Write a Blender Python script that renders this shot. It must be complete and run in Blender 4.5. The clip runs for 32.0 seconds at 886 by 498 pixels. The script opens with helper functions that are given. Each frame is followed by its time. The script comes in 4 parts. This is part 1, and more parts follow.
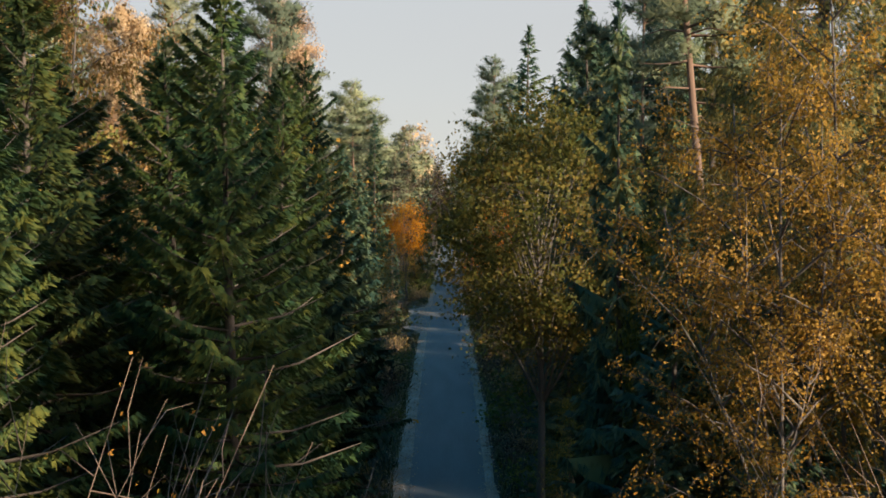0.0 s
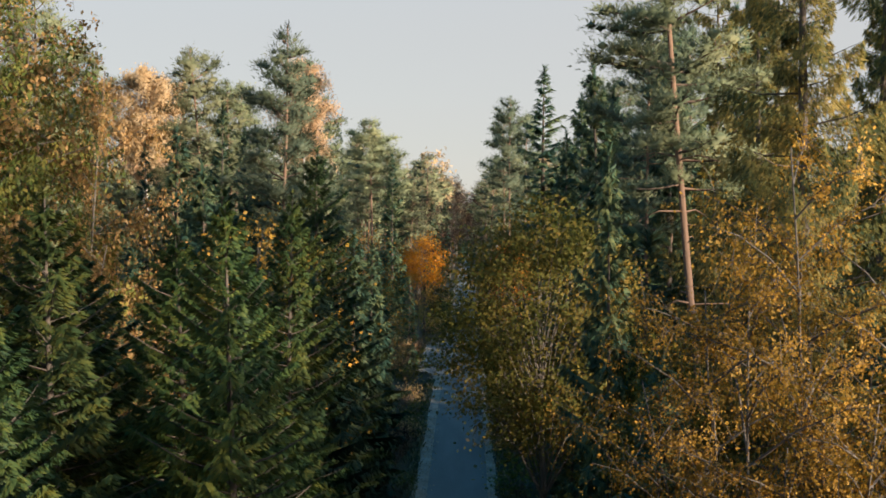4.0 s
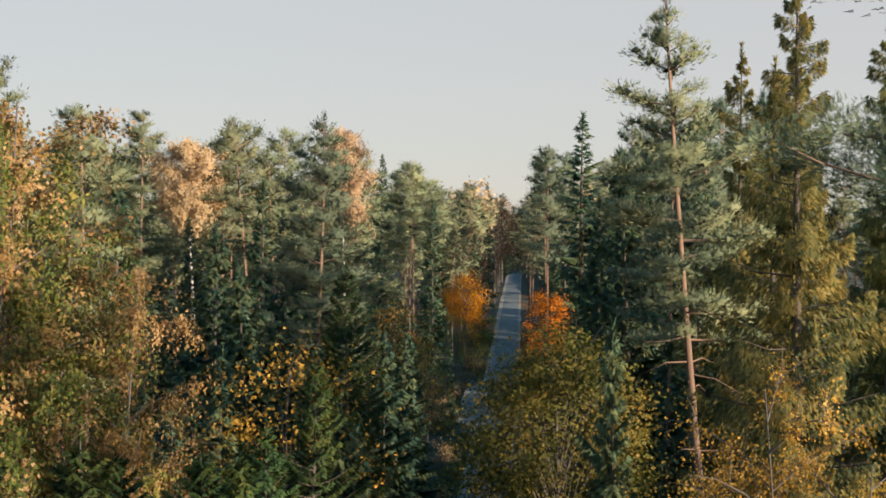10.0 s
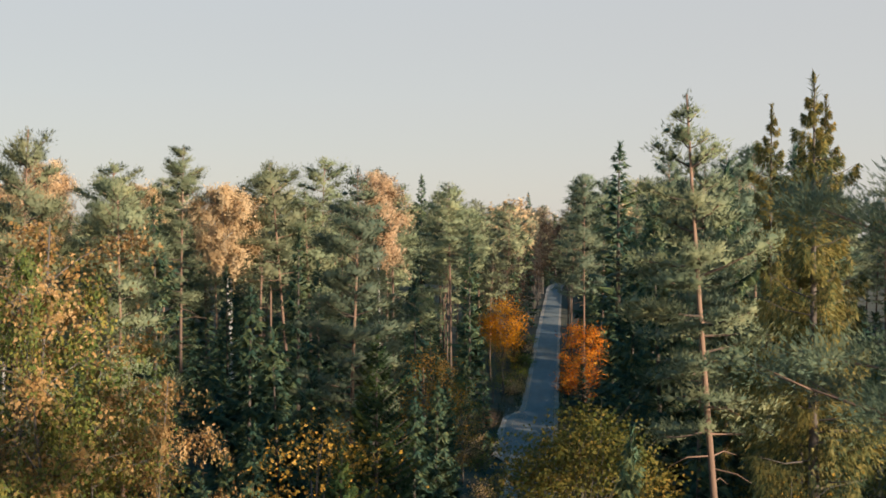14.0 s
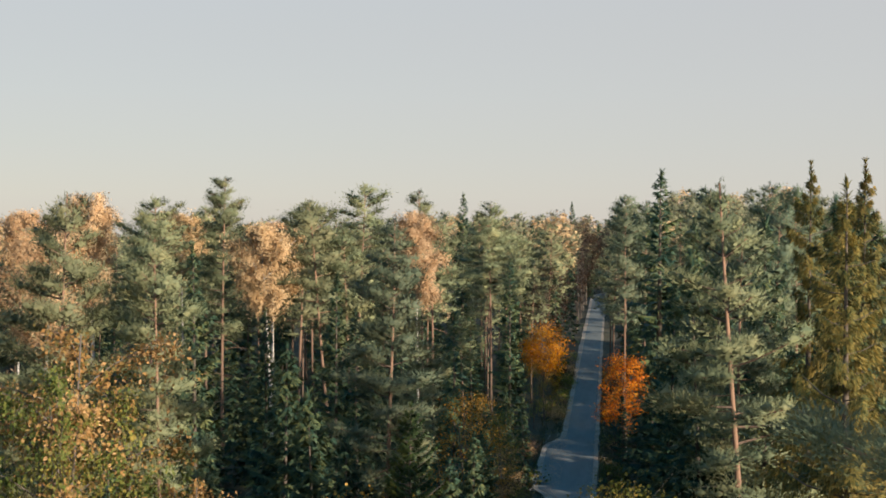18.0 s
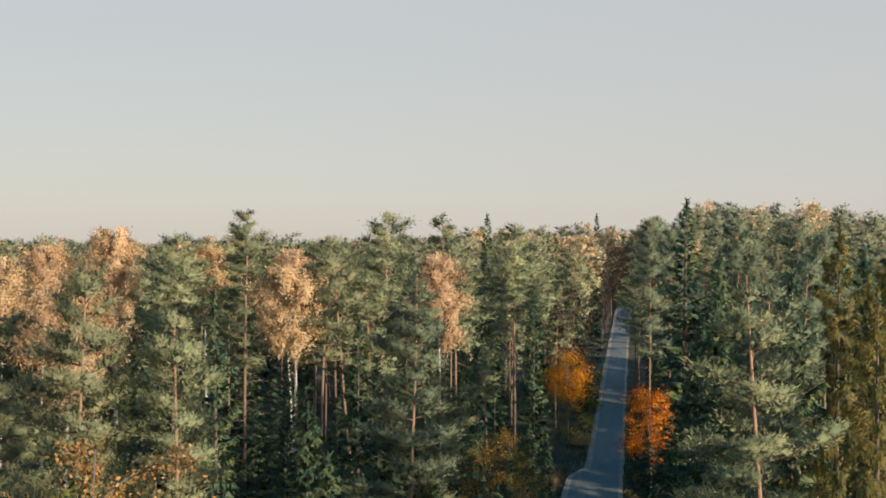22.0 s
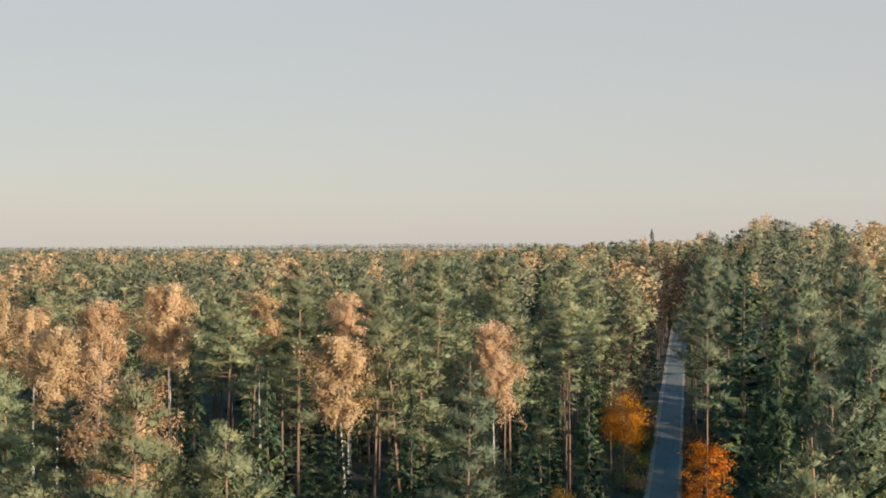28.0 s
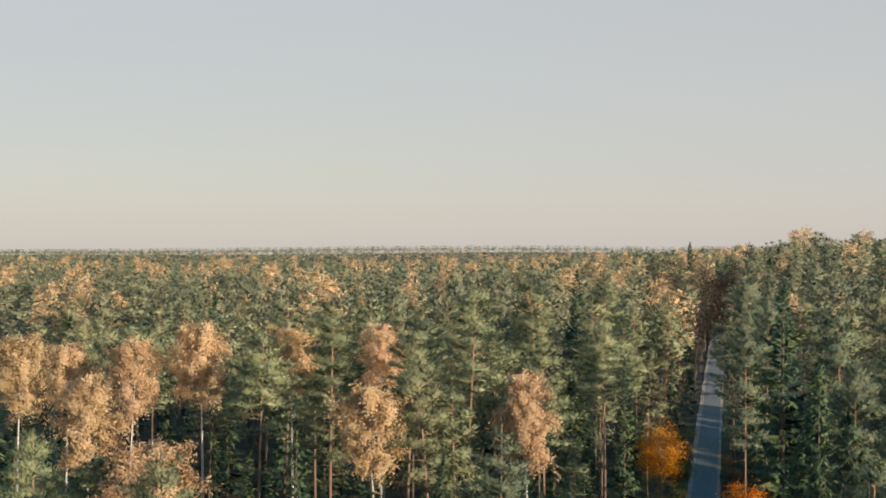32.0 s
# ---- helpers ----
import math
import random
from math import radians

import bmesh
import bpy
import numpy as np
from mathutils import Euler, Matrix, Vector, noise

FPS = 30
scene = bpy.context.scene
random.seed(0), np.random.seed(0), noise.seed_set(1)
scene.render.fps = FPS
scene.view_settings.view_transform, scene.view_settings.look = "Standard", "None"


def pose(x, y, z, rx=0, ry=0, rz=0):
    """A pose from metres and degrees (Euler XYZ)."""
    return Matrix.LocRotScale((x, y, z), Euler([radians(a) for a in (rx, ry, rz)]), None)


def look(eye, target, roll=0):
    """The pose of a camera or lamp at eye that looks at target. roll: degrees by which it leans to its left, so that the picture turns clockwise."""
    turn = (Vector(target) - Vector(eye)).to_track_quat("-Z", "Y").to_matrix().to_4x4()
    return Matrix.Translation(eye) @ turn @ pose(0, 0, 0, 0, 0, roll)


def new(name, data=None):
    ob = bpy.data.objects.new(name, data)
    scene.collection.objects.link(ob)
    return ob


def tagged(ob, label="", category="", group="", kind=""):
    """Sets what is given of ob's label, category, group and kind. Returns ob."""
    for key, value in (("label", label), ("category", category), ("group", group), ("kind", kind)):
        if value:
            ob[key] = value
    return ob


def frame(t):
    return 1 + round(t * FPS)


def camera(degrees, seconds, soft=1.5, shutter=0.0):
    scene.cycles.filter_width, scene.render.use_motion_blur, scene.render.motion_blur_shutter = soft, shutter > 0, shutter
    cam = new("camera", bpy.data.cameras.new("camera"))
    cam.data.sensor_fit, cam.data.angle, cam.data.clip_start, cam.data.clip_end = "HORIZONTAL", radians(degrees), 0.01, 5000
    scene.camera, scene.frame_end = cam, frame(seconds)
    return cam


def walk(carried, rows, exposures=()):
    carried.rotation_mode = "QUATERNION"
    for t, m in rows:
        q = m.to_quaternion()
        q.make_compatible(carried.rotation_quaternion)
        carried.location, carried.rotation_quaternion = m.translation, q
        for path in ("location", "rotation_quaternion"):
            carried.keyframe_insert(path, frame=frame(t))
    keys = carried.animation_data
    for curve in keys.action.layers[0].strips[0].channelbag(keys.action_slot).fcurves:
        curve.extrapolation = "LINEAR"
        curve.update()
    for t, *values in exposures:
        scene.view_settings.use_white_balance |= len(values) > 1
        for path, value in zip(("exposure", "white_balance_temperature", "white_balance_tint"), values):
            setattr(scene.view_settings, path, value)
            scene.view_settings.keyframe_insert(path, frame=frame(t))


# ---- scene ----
cam = camera(40.0, 32.0, 1.6)
# seconds, place in metres, yaw, pitch and roll in degrees
PATH = [
    (0.0, 0.000, 0.000, 14.112, -0.002, -0.175, 0.045),
    (0.5, 0.081, -0.227, 14.598, 0.109, -0.186, 0.054),
    (1.0, 0.160, -0.454, 15.089, 0.190, -0.157, 0.067),
    (1.5, 0.239, -0.681, 15.580, 0.250, -0.093, 0.080),
    (2.0, 0.320, -0.908, 16.066, 0.331, -0.043, 0.089),
    (2.5, 0.405, -1.137, 16.543, 0.453, -0.020, 0.094),
    (3.0, 0.497, -1.369, 17.008, 0.638, -0.003, 0.090),
    (3.5, 0.599, -1.607, 17.455, 0.895, -0.014, 0.073),
    (5.5, 1.049, -2.578, 19.156, 1.427, 0.055, -0.048),
    (6.0, 1.154, -2.791, 19.591, 1.639, 0.013, -0.066),
    (6.5, 1.251, -2.985, 20.039, 1.866, -0.010, -0.072),
    (7.0, 1.344, -3.166, 20.494, 2.113, -0.029, -0.070),
    (7.5, 1.434, -3.334, 20.953, 2.364, -0.054, -0.063),
    (8.0, 1.523, -3.493, 21.412, 2.589, -0.074, -0.054),
    (8.5, 1.611, -3.642, 21.868, 2.789, -0.098, -0.044),
    (9.0, 1.702, -3.785, 22.317, 2.984, -0.121, -0.036),
    (9.5, 1.795, -3.923, 22.759, 3.184, -0.122, -0.029),
    (10.0, 1.890, -4.054, 23.197, 3.406, -0.126, -0.020),
    (10.5, 1.986, -4.177, 23.631, 3.653, -0.128, -0.010),
    (11.0, 2.081, -4.291, 24.062, 3.920, -0.115, 0.000),
    (11.5, 2.176, -4.396, 24.490, 4.208, -0.100, 0.010),
    (12.0, 2.269, -4.489, 24.915, 4.500, -0.095, 0.018),
    (12.5, 2.360, -4.570, 25.339, 4.771, -0.110, 0.023),
    (13.0, 2.448, -4.638, 25.760, 5.011, -0.114, 0.025),
    (13.5, 2.537, -4.693, 26.182, 5.226, -0.119, 0.024),
    (14.0, 2.628, -4.738, 26.603, 5.436, -0.149, 0.020),
    (14.5, 2.720, -4.771, 27.023, 5.657, -0.169, 0.013),
    (16.5, 3.030, -4.785, 28.661, 6.789, -0.179, -0.023),
    (17.0, 3.079, -4.756, 29.054, 7.063, -0.187, -0.032),
    (17.5, 3.113, -4.711, 29.432, 7.305, -0.178, -0.041),
    (18.0, 3.133, -4.649, 29.796, 7.543, -0.166, -0.053),
    (18.5, 3.145, -4.574, 30.154, 7.774, -0.159, -0.065),
    (19.0, 3.150, -4.491, 30.515, 7.963, -0.147, -0.075),
    (19.5, 3.153, -4.403, 30.885, 8.107, -0.132, -0.083),
    (20.0, 3.157, -4.316, 31.275, 8.225, -0.121, -0.087),
    (20.5, 3.162, -4.223, 31.684, 8.338, -0.114, -0.087),
    (21.0, 3.165, -4.122, 32.107, 8.446, -0.112, -0.083),
    (21.5, 3.166, -4.016, 32.541, 8.562, -0.106, -0.077),
    (22.0, 3.164, -3.910, 32.982, 8.699, -0.103, -0.069),
    (22.5, 3.157, -3.809, 33.426, 8.839, -0.105, -0.061),
    (23.0, 3.146, -3.716, 33.870, 8.992, -0.108, -0.051),
    (23.5, 3.126, -3.633, 34.315, 9.173, -0.112, -0.042),
    (24.0, 3.099, -3.557, 34.765, 9.387, -0.110, -0.031),
    (24.5, 3.069, -3.484, 35.218, 9.635, -0.100, -0.019),
    (25.0, 3.043, -3.411, 35.673, 9.895, -0.090, -0.006),
    (25.5, 3.025, -3.333, 36.128, 10.140, -0.096, 0.006),
    (27.5, 3.007, -2.995, 37.964, 11.032, -0.146, 0.062),
    (28.0, 3.023, -2.899, 38.419, 11.227, -0.128, 0.069),
    (28.5, 3.056, -2.802, 38.868, 11.394, -0.115, 0.072),
    (29.0, 3.098, -2.700, 39.314, 11.539, -0.102, 0.071),
    (29.5, 3.132, -2.576, 39.765, 11.692, -0.092, 0.067),
    (30.0, 3.148, -2.415, 40.226, 11.876, -0.081, 0.058),
    (30.5, 3.151, -2.224, 40.694, 12.102, -0.069, 0.045),
    (31.0, 3.148, -2.016, 41.166, 12.371, -0.066, 0.029),
    (31.5, 3.143, -1.803, 41.639, 12.670, -0.073, 0.012),
    (32.0, 3.142, -1.599, 42.111, 12.982, -0.086, -0.004),
]
walk(cam, [(t, pose(x, y, z, 90 + pitch, roll, yaw)) for t, x, y, z, yaw, pitch, roll in PATH], [(0.0, 1.1), (8.0, 1.08), (16.0, 1.0), (25.0, 0.93), (32.0, 0.91)])

# ---- world and light ----
SUN_EL, SUN_AZ = 14.5, 128.0
world = bpy.data.worlds.new("world")
scene.world = world
world.use_nodes = True
wn, wl = world.node_tree.nodes, world.node_tree.links
wn.clear()
w_out = wn.new("ShaderNodeOutputWorld")
w_bg = wn.new("ShaderNodeBackground")
w_sky = wn.new("ShaderNodeTexSky")
w_sky.sky_type = "NISHITA"
w_sky.sun_disc = False
w_sky.sun_elevation, w_sky.sun_rotation = radians(SUN_EL), radians(SUN_AZ)
w_sky.air_density, w_sky.dust_density, w_sky.ozone_density = 1.0, 0.7, 1.0
w_hsv = wn.new("ShaderNodeHueSaturation")
w_hsv.inputs["Hue"].default_value = 0.488
w_hsv.inputs["Saturation"].default_value = 1.55
w_hsv.inputs["Value"].default_value = 1.9
w_bg.inputs["Strength"].default_value = 0.07
w_veil = wn.new("ShaderNodeMix")
w_veil.data_type = "RGBA"
w_coord, w_sep = wn.new("ShaderNodeTexCoord"), wn.new("ShaderNodeSeparateXYZ")
w_haze = wn.new("ShaderNodeMapRange")
w_haze.interpolation_type = "SMOOTHSTEP"
w_haze.inputs["From Min"].default_value, w_haze.inputs["From Max"].default_value = 0.16, 0.70
w_haze.inputs["To Min"].default_value, w_haze.inputs["To Max"].default_value = 0.92, 0.0
wl.new(w_coord.outputs["Generated"], w_sep.inputs["Vector"])
wl.new(w_sep.outputs["Z"], w_haze.inputs["Value"])
wl.new(w_haze.outputs["Result"], w_veil.inputs["Factor"])
w_veil.inputs["B"].default_value = (4.24, 4.06, 4.00, 1)
wl.new(w_sky.outputs["Color"], w_hsv.inputs["Color"])
wl.new(w_hsv.outputs["Color"], w_veil.inputs["A"])
wl.new(w_veil.outputs["Result"], w_bg.inputs["Color"])
wl.new(w_bg.outputs["Background"], w_out.inputs["Surface"])

sun_data = bpy.data.lights.new("sun", "SUN")
sun_data.energy, sun_data.angle, sun_data.color = 4.5, radians(1.0), (1.0, 0.85, 0.67)
sun = new("sun", sun_data)
to_sun = Vector((math.sin(radians(SUN_AZ)) * math.cos(radians(SUN_EL)), math.cos(radians(SUN_AZ)) * math.cos(radians(SUN_EL)), math.sin(radians(SUN_EL))))
sun.matrix_world = look(to_sun * 200, (0, 0, 0))

# ---- materials ----


def node_material(name):
    m = bpy.data.materials.new(name)
    m.use_nodes = True
    return m, m.node_tree.nodes, m.node_tree.links, m.node_tree.nodes["Principled BSDF"], m.node_tree.nodes["Material Output"]


def ramp_node(nodes, stops):
    r = nodes.new("ShaderNodeValToRGB")
    e = r.color_ramp.elements
    while len(e) < len(stops):
        e.new(0.5)
    for el, (p, c) in zip(e, stops):
        el.position, el.color = p, (*c, 1)
    return r


def leaf_material(name, stops, through_light=0.35, rough=0.55, spread=0.35, holes=0.0, grain=12.0, comb=0, tint=0.015, patch=0.45, fleck=0.7):
    """Leaves or needles: colours picked leaf by leaf, shifted tree by tree, part of the light passing through; a fine grain opens gaps between single needles or leaves."""
    m, n, l, b, out = node_material(name)
    geo, info = n.new("ShaderNodeNewGeometry"), n.new("ShaderNodeObjectInfo")
    ramp = ramp_node(n, stops)
    coord, big = n.new("ShaderNodeTexCoord"), n.new("ShaderNodeTexNoise")
    big.inputs["Scale"].default_value, big.inputs["Detail"].default_value = patch, 2
    l.new(coord.outputs["Object"], big.inputs["Vector"])
    mix = n.new("ShaderNodeMath")
    mix.operation = "MULTIPLY_ADD"
    l.new(big.outputs["Fac"], mix.inputs[0])
    mix.inputs[1].default_value = 1.5
    sub = n.new("ShaderNodeMath")
    sub.operation = "MULTIPLY_ADD"
    l.new(geo.outputs["Random Per Island"], sub.inputs[0])
    sub.inputs[1].default_value, sub.inputs[2].default_value = fleck, -0.25 - 0.5 * fleck
    l.new(sub.outputs[0], mix.inputs[2])
    l.new(mix.outputs[0], ramp.inputs["Fac"])
    hsv = n.new("ShaderNodeHueSaturation")
    val = n.new("ShaderNodeMapRange")
    val.inputs["To Min"].default_value, val.inputs["To Max"].default_value = 1 - spread, 1 + spread
    l.new(info.outputs["Random"], val.inputs["Value"])
    l.new(val.outputs["Result"], hsv.inputs["Value"])
    wrap, hue = n.new("ShaderNodeMath"), n.new("ShaderNodeMapRange")
    wrap.operation = "MULTIPLY"
    wrap.inputs[1].default_value = 7.31
    frac = n.new("ShaderNodeMath")
    frac.operation = "FRACT"
    l.new(info.outputs["Random"], wrap.inputs[0])
    l.new(wrap.outputs[0], frac.inputs[0])
    l.new(frac.outputs[0], hue.inputs["Value"])
    hue.inputs["To Min"].default_value, hue.inputs["To Max"].default_value = 0.5 - tint, 0.5 + tint
    l.new(hue.outputs["Result"], hsv.inputs["Hue"])
    l.new(ramp.outputs["Color"], hsv.inputs["Color"])
    l.new(hsv.outputs["Color"], b.inputs["Base Color"])
    b.inputs["Roughness"].default_value = rough
    b.inputs["Specular IOR Level"].default_value = 0.15
    tr, ms = n.new("ShaderNodeBsdfTranslucent"), n.new("ShaderNodeMixShader")
    l.new(hsv.outputs["Color"], tr.inputs["Color"])
    ms.inputs["Fac"].default_value = through_light
    l.new(b.outputs["BSDF"], ms.inputs[1])
    l.new(tr.outputs["BSDF"], ms.inputs[2])
    if comb:
        # single needles slanting off the midrib of each spray, with gaps between them
        uv, su = n.new("ShaderNodeUVMap"), n.new("ShaderNodeSeparateXYZ")
        l.new(uv.outputs["UV"], su.inputs["Vector"])

        def calc(op, a, c, d=None):
            q = n.new("ShaderNodeMath")
            q.operation = op
            for k, v in enumerate((a, c, d)):
                if v is None:
                    continue
                if isinstance(v, (int, float)):
                    q.inputs[k].default_value = v
                else:
                    l.new(v, q.inputs[k])
            return q.outputs[0]
        half = calc("ABSOLUTE", calc("SUBTRACT", su.outputs["X"], 0.5), 0)
        slant = calc("MULTIPLY_ADD", half, -1.5, su.outputs["Y"])
        phase = calc("MULTIPLY_ADD", slant, float(comb), calc("MULTIPLY", geo.outputs["Random Per Island"], 5.0))
        gap = calc("LESS_THAN", calc("FRACT", phase, 0), holes)
        keep_rib = calc("GREATER_THAN", half, 0.035)
        gone = calc("MULTIPLY", gap, keep_rib)
        clear, mc = n.new("ShaderNodeBsdfTransparent"), n.new("ShaderNodeMixShader")
        l.new(gone, mc.inputs["Fac"])
        l.new(ms.outputs["Shader"], mc.inputs[1])
        l.new(clear.outputs["BSDF"], mc.inputs[2])
        l.new(mc.outputs["Shader"], out.inputs["Surface"])
    elif holes:
        fine, cut = n.new("ShaderNodeTexNoise"), n.new("ShaderNodeMath")
        fine.inputs["Scale"].default_value, fine.inputs["Detail"].default_value = grain, 1
        l.new(coord.outputs["Object"], fine.inputs["Vector"])
        cut.operation = "LESS_THAN"
        cut.inputs[1].default_value = 0.5 + (holes - 0.5) * 0.4
        l.new(fine.outputs["Fac"], cut.inputs[0])
        clear, mc = n.new("ShaderNodeBsdfTransparent"), n.new("ShaderNodeMixShader")
        l.new(cut.outputs[0], mc.inputs["Fac"])
        l.new(ms.outputs["Shader"], mc.inputs[1])
        l.new(clear.outputs["BSDF"], mc.inputs[2])
        l.new(mc.outputs["Shader"], out.inputs["Surface"])
    else:
        l.new(ms.outputs["Shader"], out.inputs["Surface"])
    return m


def rough_material(name, stops, scale=8.0, rough=0.9, bump=0.4, stretch=(1, 1, 1), second=0.6):
    """A matt surface with noise at two scales and fine relief."""
    m, n, l, b, out = node_material(name)
    coord, mapn = n.new("ShaderNodeTexCoord"), n.new("ShaderNodeMapping")
    mapn.inputs["Scale"].default_value = stretch
    l.new(coord.outputs["Object"], mapn.inputs["Vector"])
    a, c = n.new("ShaderNodeTexNoise"), n.new("ShaderNodeTexNoise")
    a.inputs["Scale"].default_value, a.inputs["Detail"].default_value = scale, 6
    c.inputs["Scale"].default_value, c.inputs["Detail"].default_value = scale * 0.08, 3
    for t in (a, c):
        l.new(mapn.outputs["Vector"], t.inputs["Vector"])
    mix = n.new("ShaderNodeMix")
    mix.inputs["Factor"].default_value = second
    l.new(a.outputs["Fac"], mix.inputs["A"])
    l.new(c.outputs["Fac"], mix.inputs["B"])
    ramp = ramp_node(n, stops)
    l.new(mix.outputs["Result"], ramp.inputs["Fac"])
    l.new(ramp.outputs["Color"], b.inputs["Base Color"])
    b.inputs["Roughness"].default_value = rough
    bp = n.new("ShaderNodeBump")
    bp.inputs["Strength"].default_value, bp.inputs["Distance"].default_value = bump, 0.03
    l.new(a.outputs["Fac"], bp.inputs["Height"])
    l.new(bp.outputs["Normal"], b.inputs["Normal"])
    return m


def pine_bark():
    """Grey-brown plates below, flaking orange bark above."""
    m, n, l, b, out = node_material("pine_bark")
    coord, sep = n.new("ShaderNodeTexCoord"), n.new("ShaderNodeSeparateXYZ")
    l.new(coord.outputs["Generated"], sep.inputs["Vector"])
    nz, mapn = n.new("ShaderNodeTexNoise"), n.new("ShaderNodeMapping")
    mapn.inputs["Scale"].default_value = (6, 6, 1.5)
    l.new(coord.outputs["Object"], mapn.inputs["Vector"])
    l.new(mapn.outputs["Vector"], nz.inputs["Vector"])
    nz.inputs["Scale"].default_value, nz.inputs["Detail"].default_value = 1.6, 6
    add = n.new("ShaderNodeMath")
    add.operation = "MULTIPLY_ADD"
    add.inputs[1].default_value = 0.35
    l.new(nz.outputs["Fac"], add.inputs[0])
    l.new(sep.outputs["Z"], add.inputs[2])
    ramp = ramp_node(n, [(0.1, (0.06, 0.045, 0.035)), (0.45, (0.10, 0.066, 0.048)), (0.65, (0.165, 0.10, 0.068)), (1.0, (0.25, 0.15, 0.098))])
    l.new(add.outputs[0], ramp.inputs["Fac"])
    l.new(ramp.outputs["Color"], b.inputs["Base Color"])
    b.inputs["Roughness"].default_value = 0.9
    bp = n.new("ShaderNodeBump")
    bp.inputs["Strength"].default_value, bp.inputs["Distance"].default_value = 0.6, 0.04
    l.new(nz.outputs["Fac"], bp.inputs["Height"])
    l.new(bp.outputs["Normal"], b.inputs["Normal"])
    return m


PINE = leaf_material("pine_needles", [(0.1, (0.145, 0.185, 0.11)), (0.5, (0.245, 0.265, 0.145)), (0.9, (0.38, 0.36, 0.185))], 0.35, 0.5, 0.2, holes=0.42, comb=6, fleck=0.3)
# Darker, bluer copy of the pine needles: shade is put into the colour.
PINE_SHADE = leaf_material("shaded_blue_green_pine_needles", [(0.1, (0.09, 0.135, 0.095)), (0.5, (0.155, 0.195, 0.122)), (0.9, (0.24, 0.25, 0.14))], 0.35, 0.5, 0.15, holes=0.44, comb=6, fleck=0.4)
PINE_FAR = leaf_material("far_pine_needles", [(0.15, (0.14, 0.18, 0.125)), (0.5, (0.24, 0.26, 0.16)), (0.85, (0.36, 0.35, 0.20))], 0.35, 0.5, 0.1, holes=0.42, comb=6, patch=0.13, fleck=0.2)
SPRUCE_G = leaf_material("young_spruce_needles", [(0.1, (0.022, 0.055, 0.030)), (0.5, (0.060, 0.098, 0.030)), (0.9, (0.16, 0.155, 0.03))], 0.25, 0.5, 0.2, holes=0.38, comb=11, fleck=0.5)
SPRUCE = leaf_material("spruce_needles", [(0.1, (0.030, 0.070, 0.055)), (0.5, (0.065, 0.115, 0.070)), (0.85, (0.17, 0.19, 0.075))], 0.25, 0.5, 0.25, holes=0.42, comb=7)
# Ramp from shaded green to sunlit gold: light is put into the needle colour.
OCHRE = leaf_material("sunlit_spruce_needles", [(0.15, (0.055, 0.082, 0.040)), (0.5, (0.20, 0.185, 0.058)), (0.95, (0.44, 0.32, 0.09))], 0.4, 0.5, 0.15, holes=0.40, comb=9)
RUST = leaf_material("rusty_birch_leaves", [(0.0, (0.09, 0.11, 0.03)), (0.3, (0.24, 0.16, 0.06)), (0.55, (0.40, 0.20, 0.075)), (1.0, (0.56, 0.34, 0.17))], 0.4, spread=0.1, holes=0.3, grain=24, patch=0.25)
GREENING = leaf_material("green_birch_leaves", [(0.0, (0.07, 0.10, 0.025)), (0.5, (0.15, 0.165, 0.04)), (1.0, (0.34, 0.24, 0.06))], 0.4, spread=0.1, holes=0.35, grain=24)
BIRCH = leaf_material("birch_leaves", [(0.0, (0.36, 0.23, 0.11)), (0.35, (0.55, 0.37, 0.20)), (0.7, (0.66, 0.47, 0.28)), (1.0, (0.72, 0.55, 0.37))], 0.35, spread=0.12, holes=0.40, grain=26, tint=0.008, fleck=0.45)
GOLD = leaf_material("golden_leaves", [(0.0, (0.15, 0.11, 0.02)), (0.35, (0.36, 0.20, 0.03)), (0.7, (0.58, 0.30, 0.05)), (1.0, (0.66, 0.39, 0.10))], 0.4, spread=0.15, holes=0.35, grain=24)
MIXED = leaf_material("turning_leaves", [(0.0, (0.16, 0.15, 0.04)), (0.3, (0.38, 0.26, 0.09)), (0.65, (0.56, 0.35, 0.16)), (1.0, (0.66, 0.44, 0.24))], 0.4, holes=0.4, grain=22)
OLIVE = leaf_material("olive_leaves", [(0.0, (0.075, 0.105, 0.022)), (0.4, (0.18, 0.185, 0.038)), (0.75, (0.30, 0.255, 0.05)), (1.0, (0.48, 0.33, 0.065))], 0.4, holes=0.3, grain=24)
YELLOW = leaf_material("maple_yellow_leaves", [(0.0, (0.40, 0.16, 0.012)), (0.5, (0.70, 0.31, 0.015)), (1.0, (0.80, 0.42, 0.03))], 0.5, spread=0.08, holes=0.35, grain=22)
RED = leaf_material("maple_red_leaves", [(0.0, (0.30, 0.09, 0.012)), (0.4, (0.62, 0.19, 0.015)), (0.75, (0.74, 0.30, 0.02)), (1.0, (0.78, 0.42, 0.05))], 0.5, spread=0.08, holes=0.35, grain=22, patch=0.7)
BROWN = leaf_material("brown_leaves", [(0.0, (0.05, 0.038, 0.034)), (0.5, (0.11, 0.07, 0.05)), (1.0, (0.21, 0.115, 0.055))], 0.3, holes=0.5, grain=22)
BARK_PINE = pine_bark()
BARK_SPRUCE = rough_material("spruce_bark", [(0.3, (0.05, 0.038, 0.03)), (0.7, (0.13, 0.10, 0.08))], 9, stretch=(1, 1, 0.3))
BARK_BIRCH = rough_material("birch_bark", [(0.30, (0.05, 0.045, 0.04)), (0.42, (0.34, 0.31, 0.28)), (0.8, (0.55, 0.51, 0.46))], 5, stretch=(1, 1, 1.6), second=0.2)
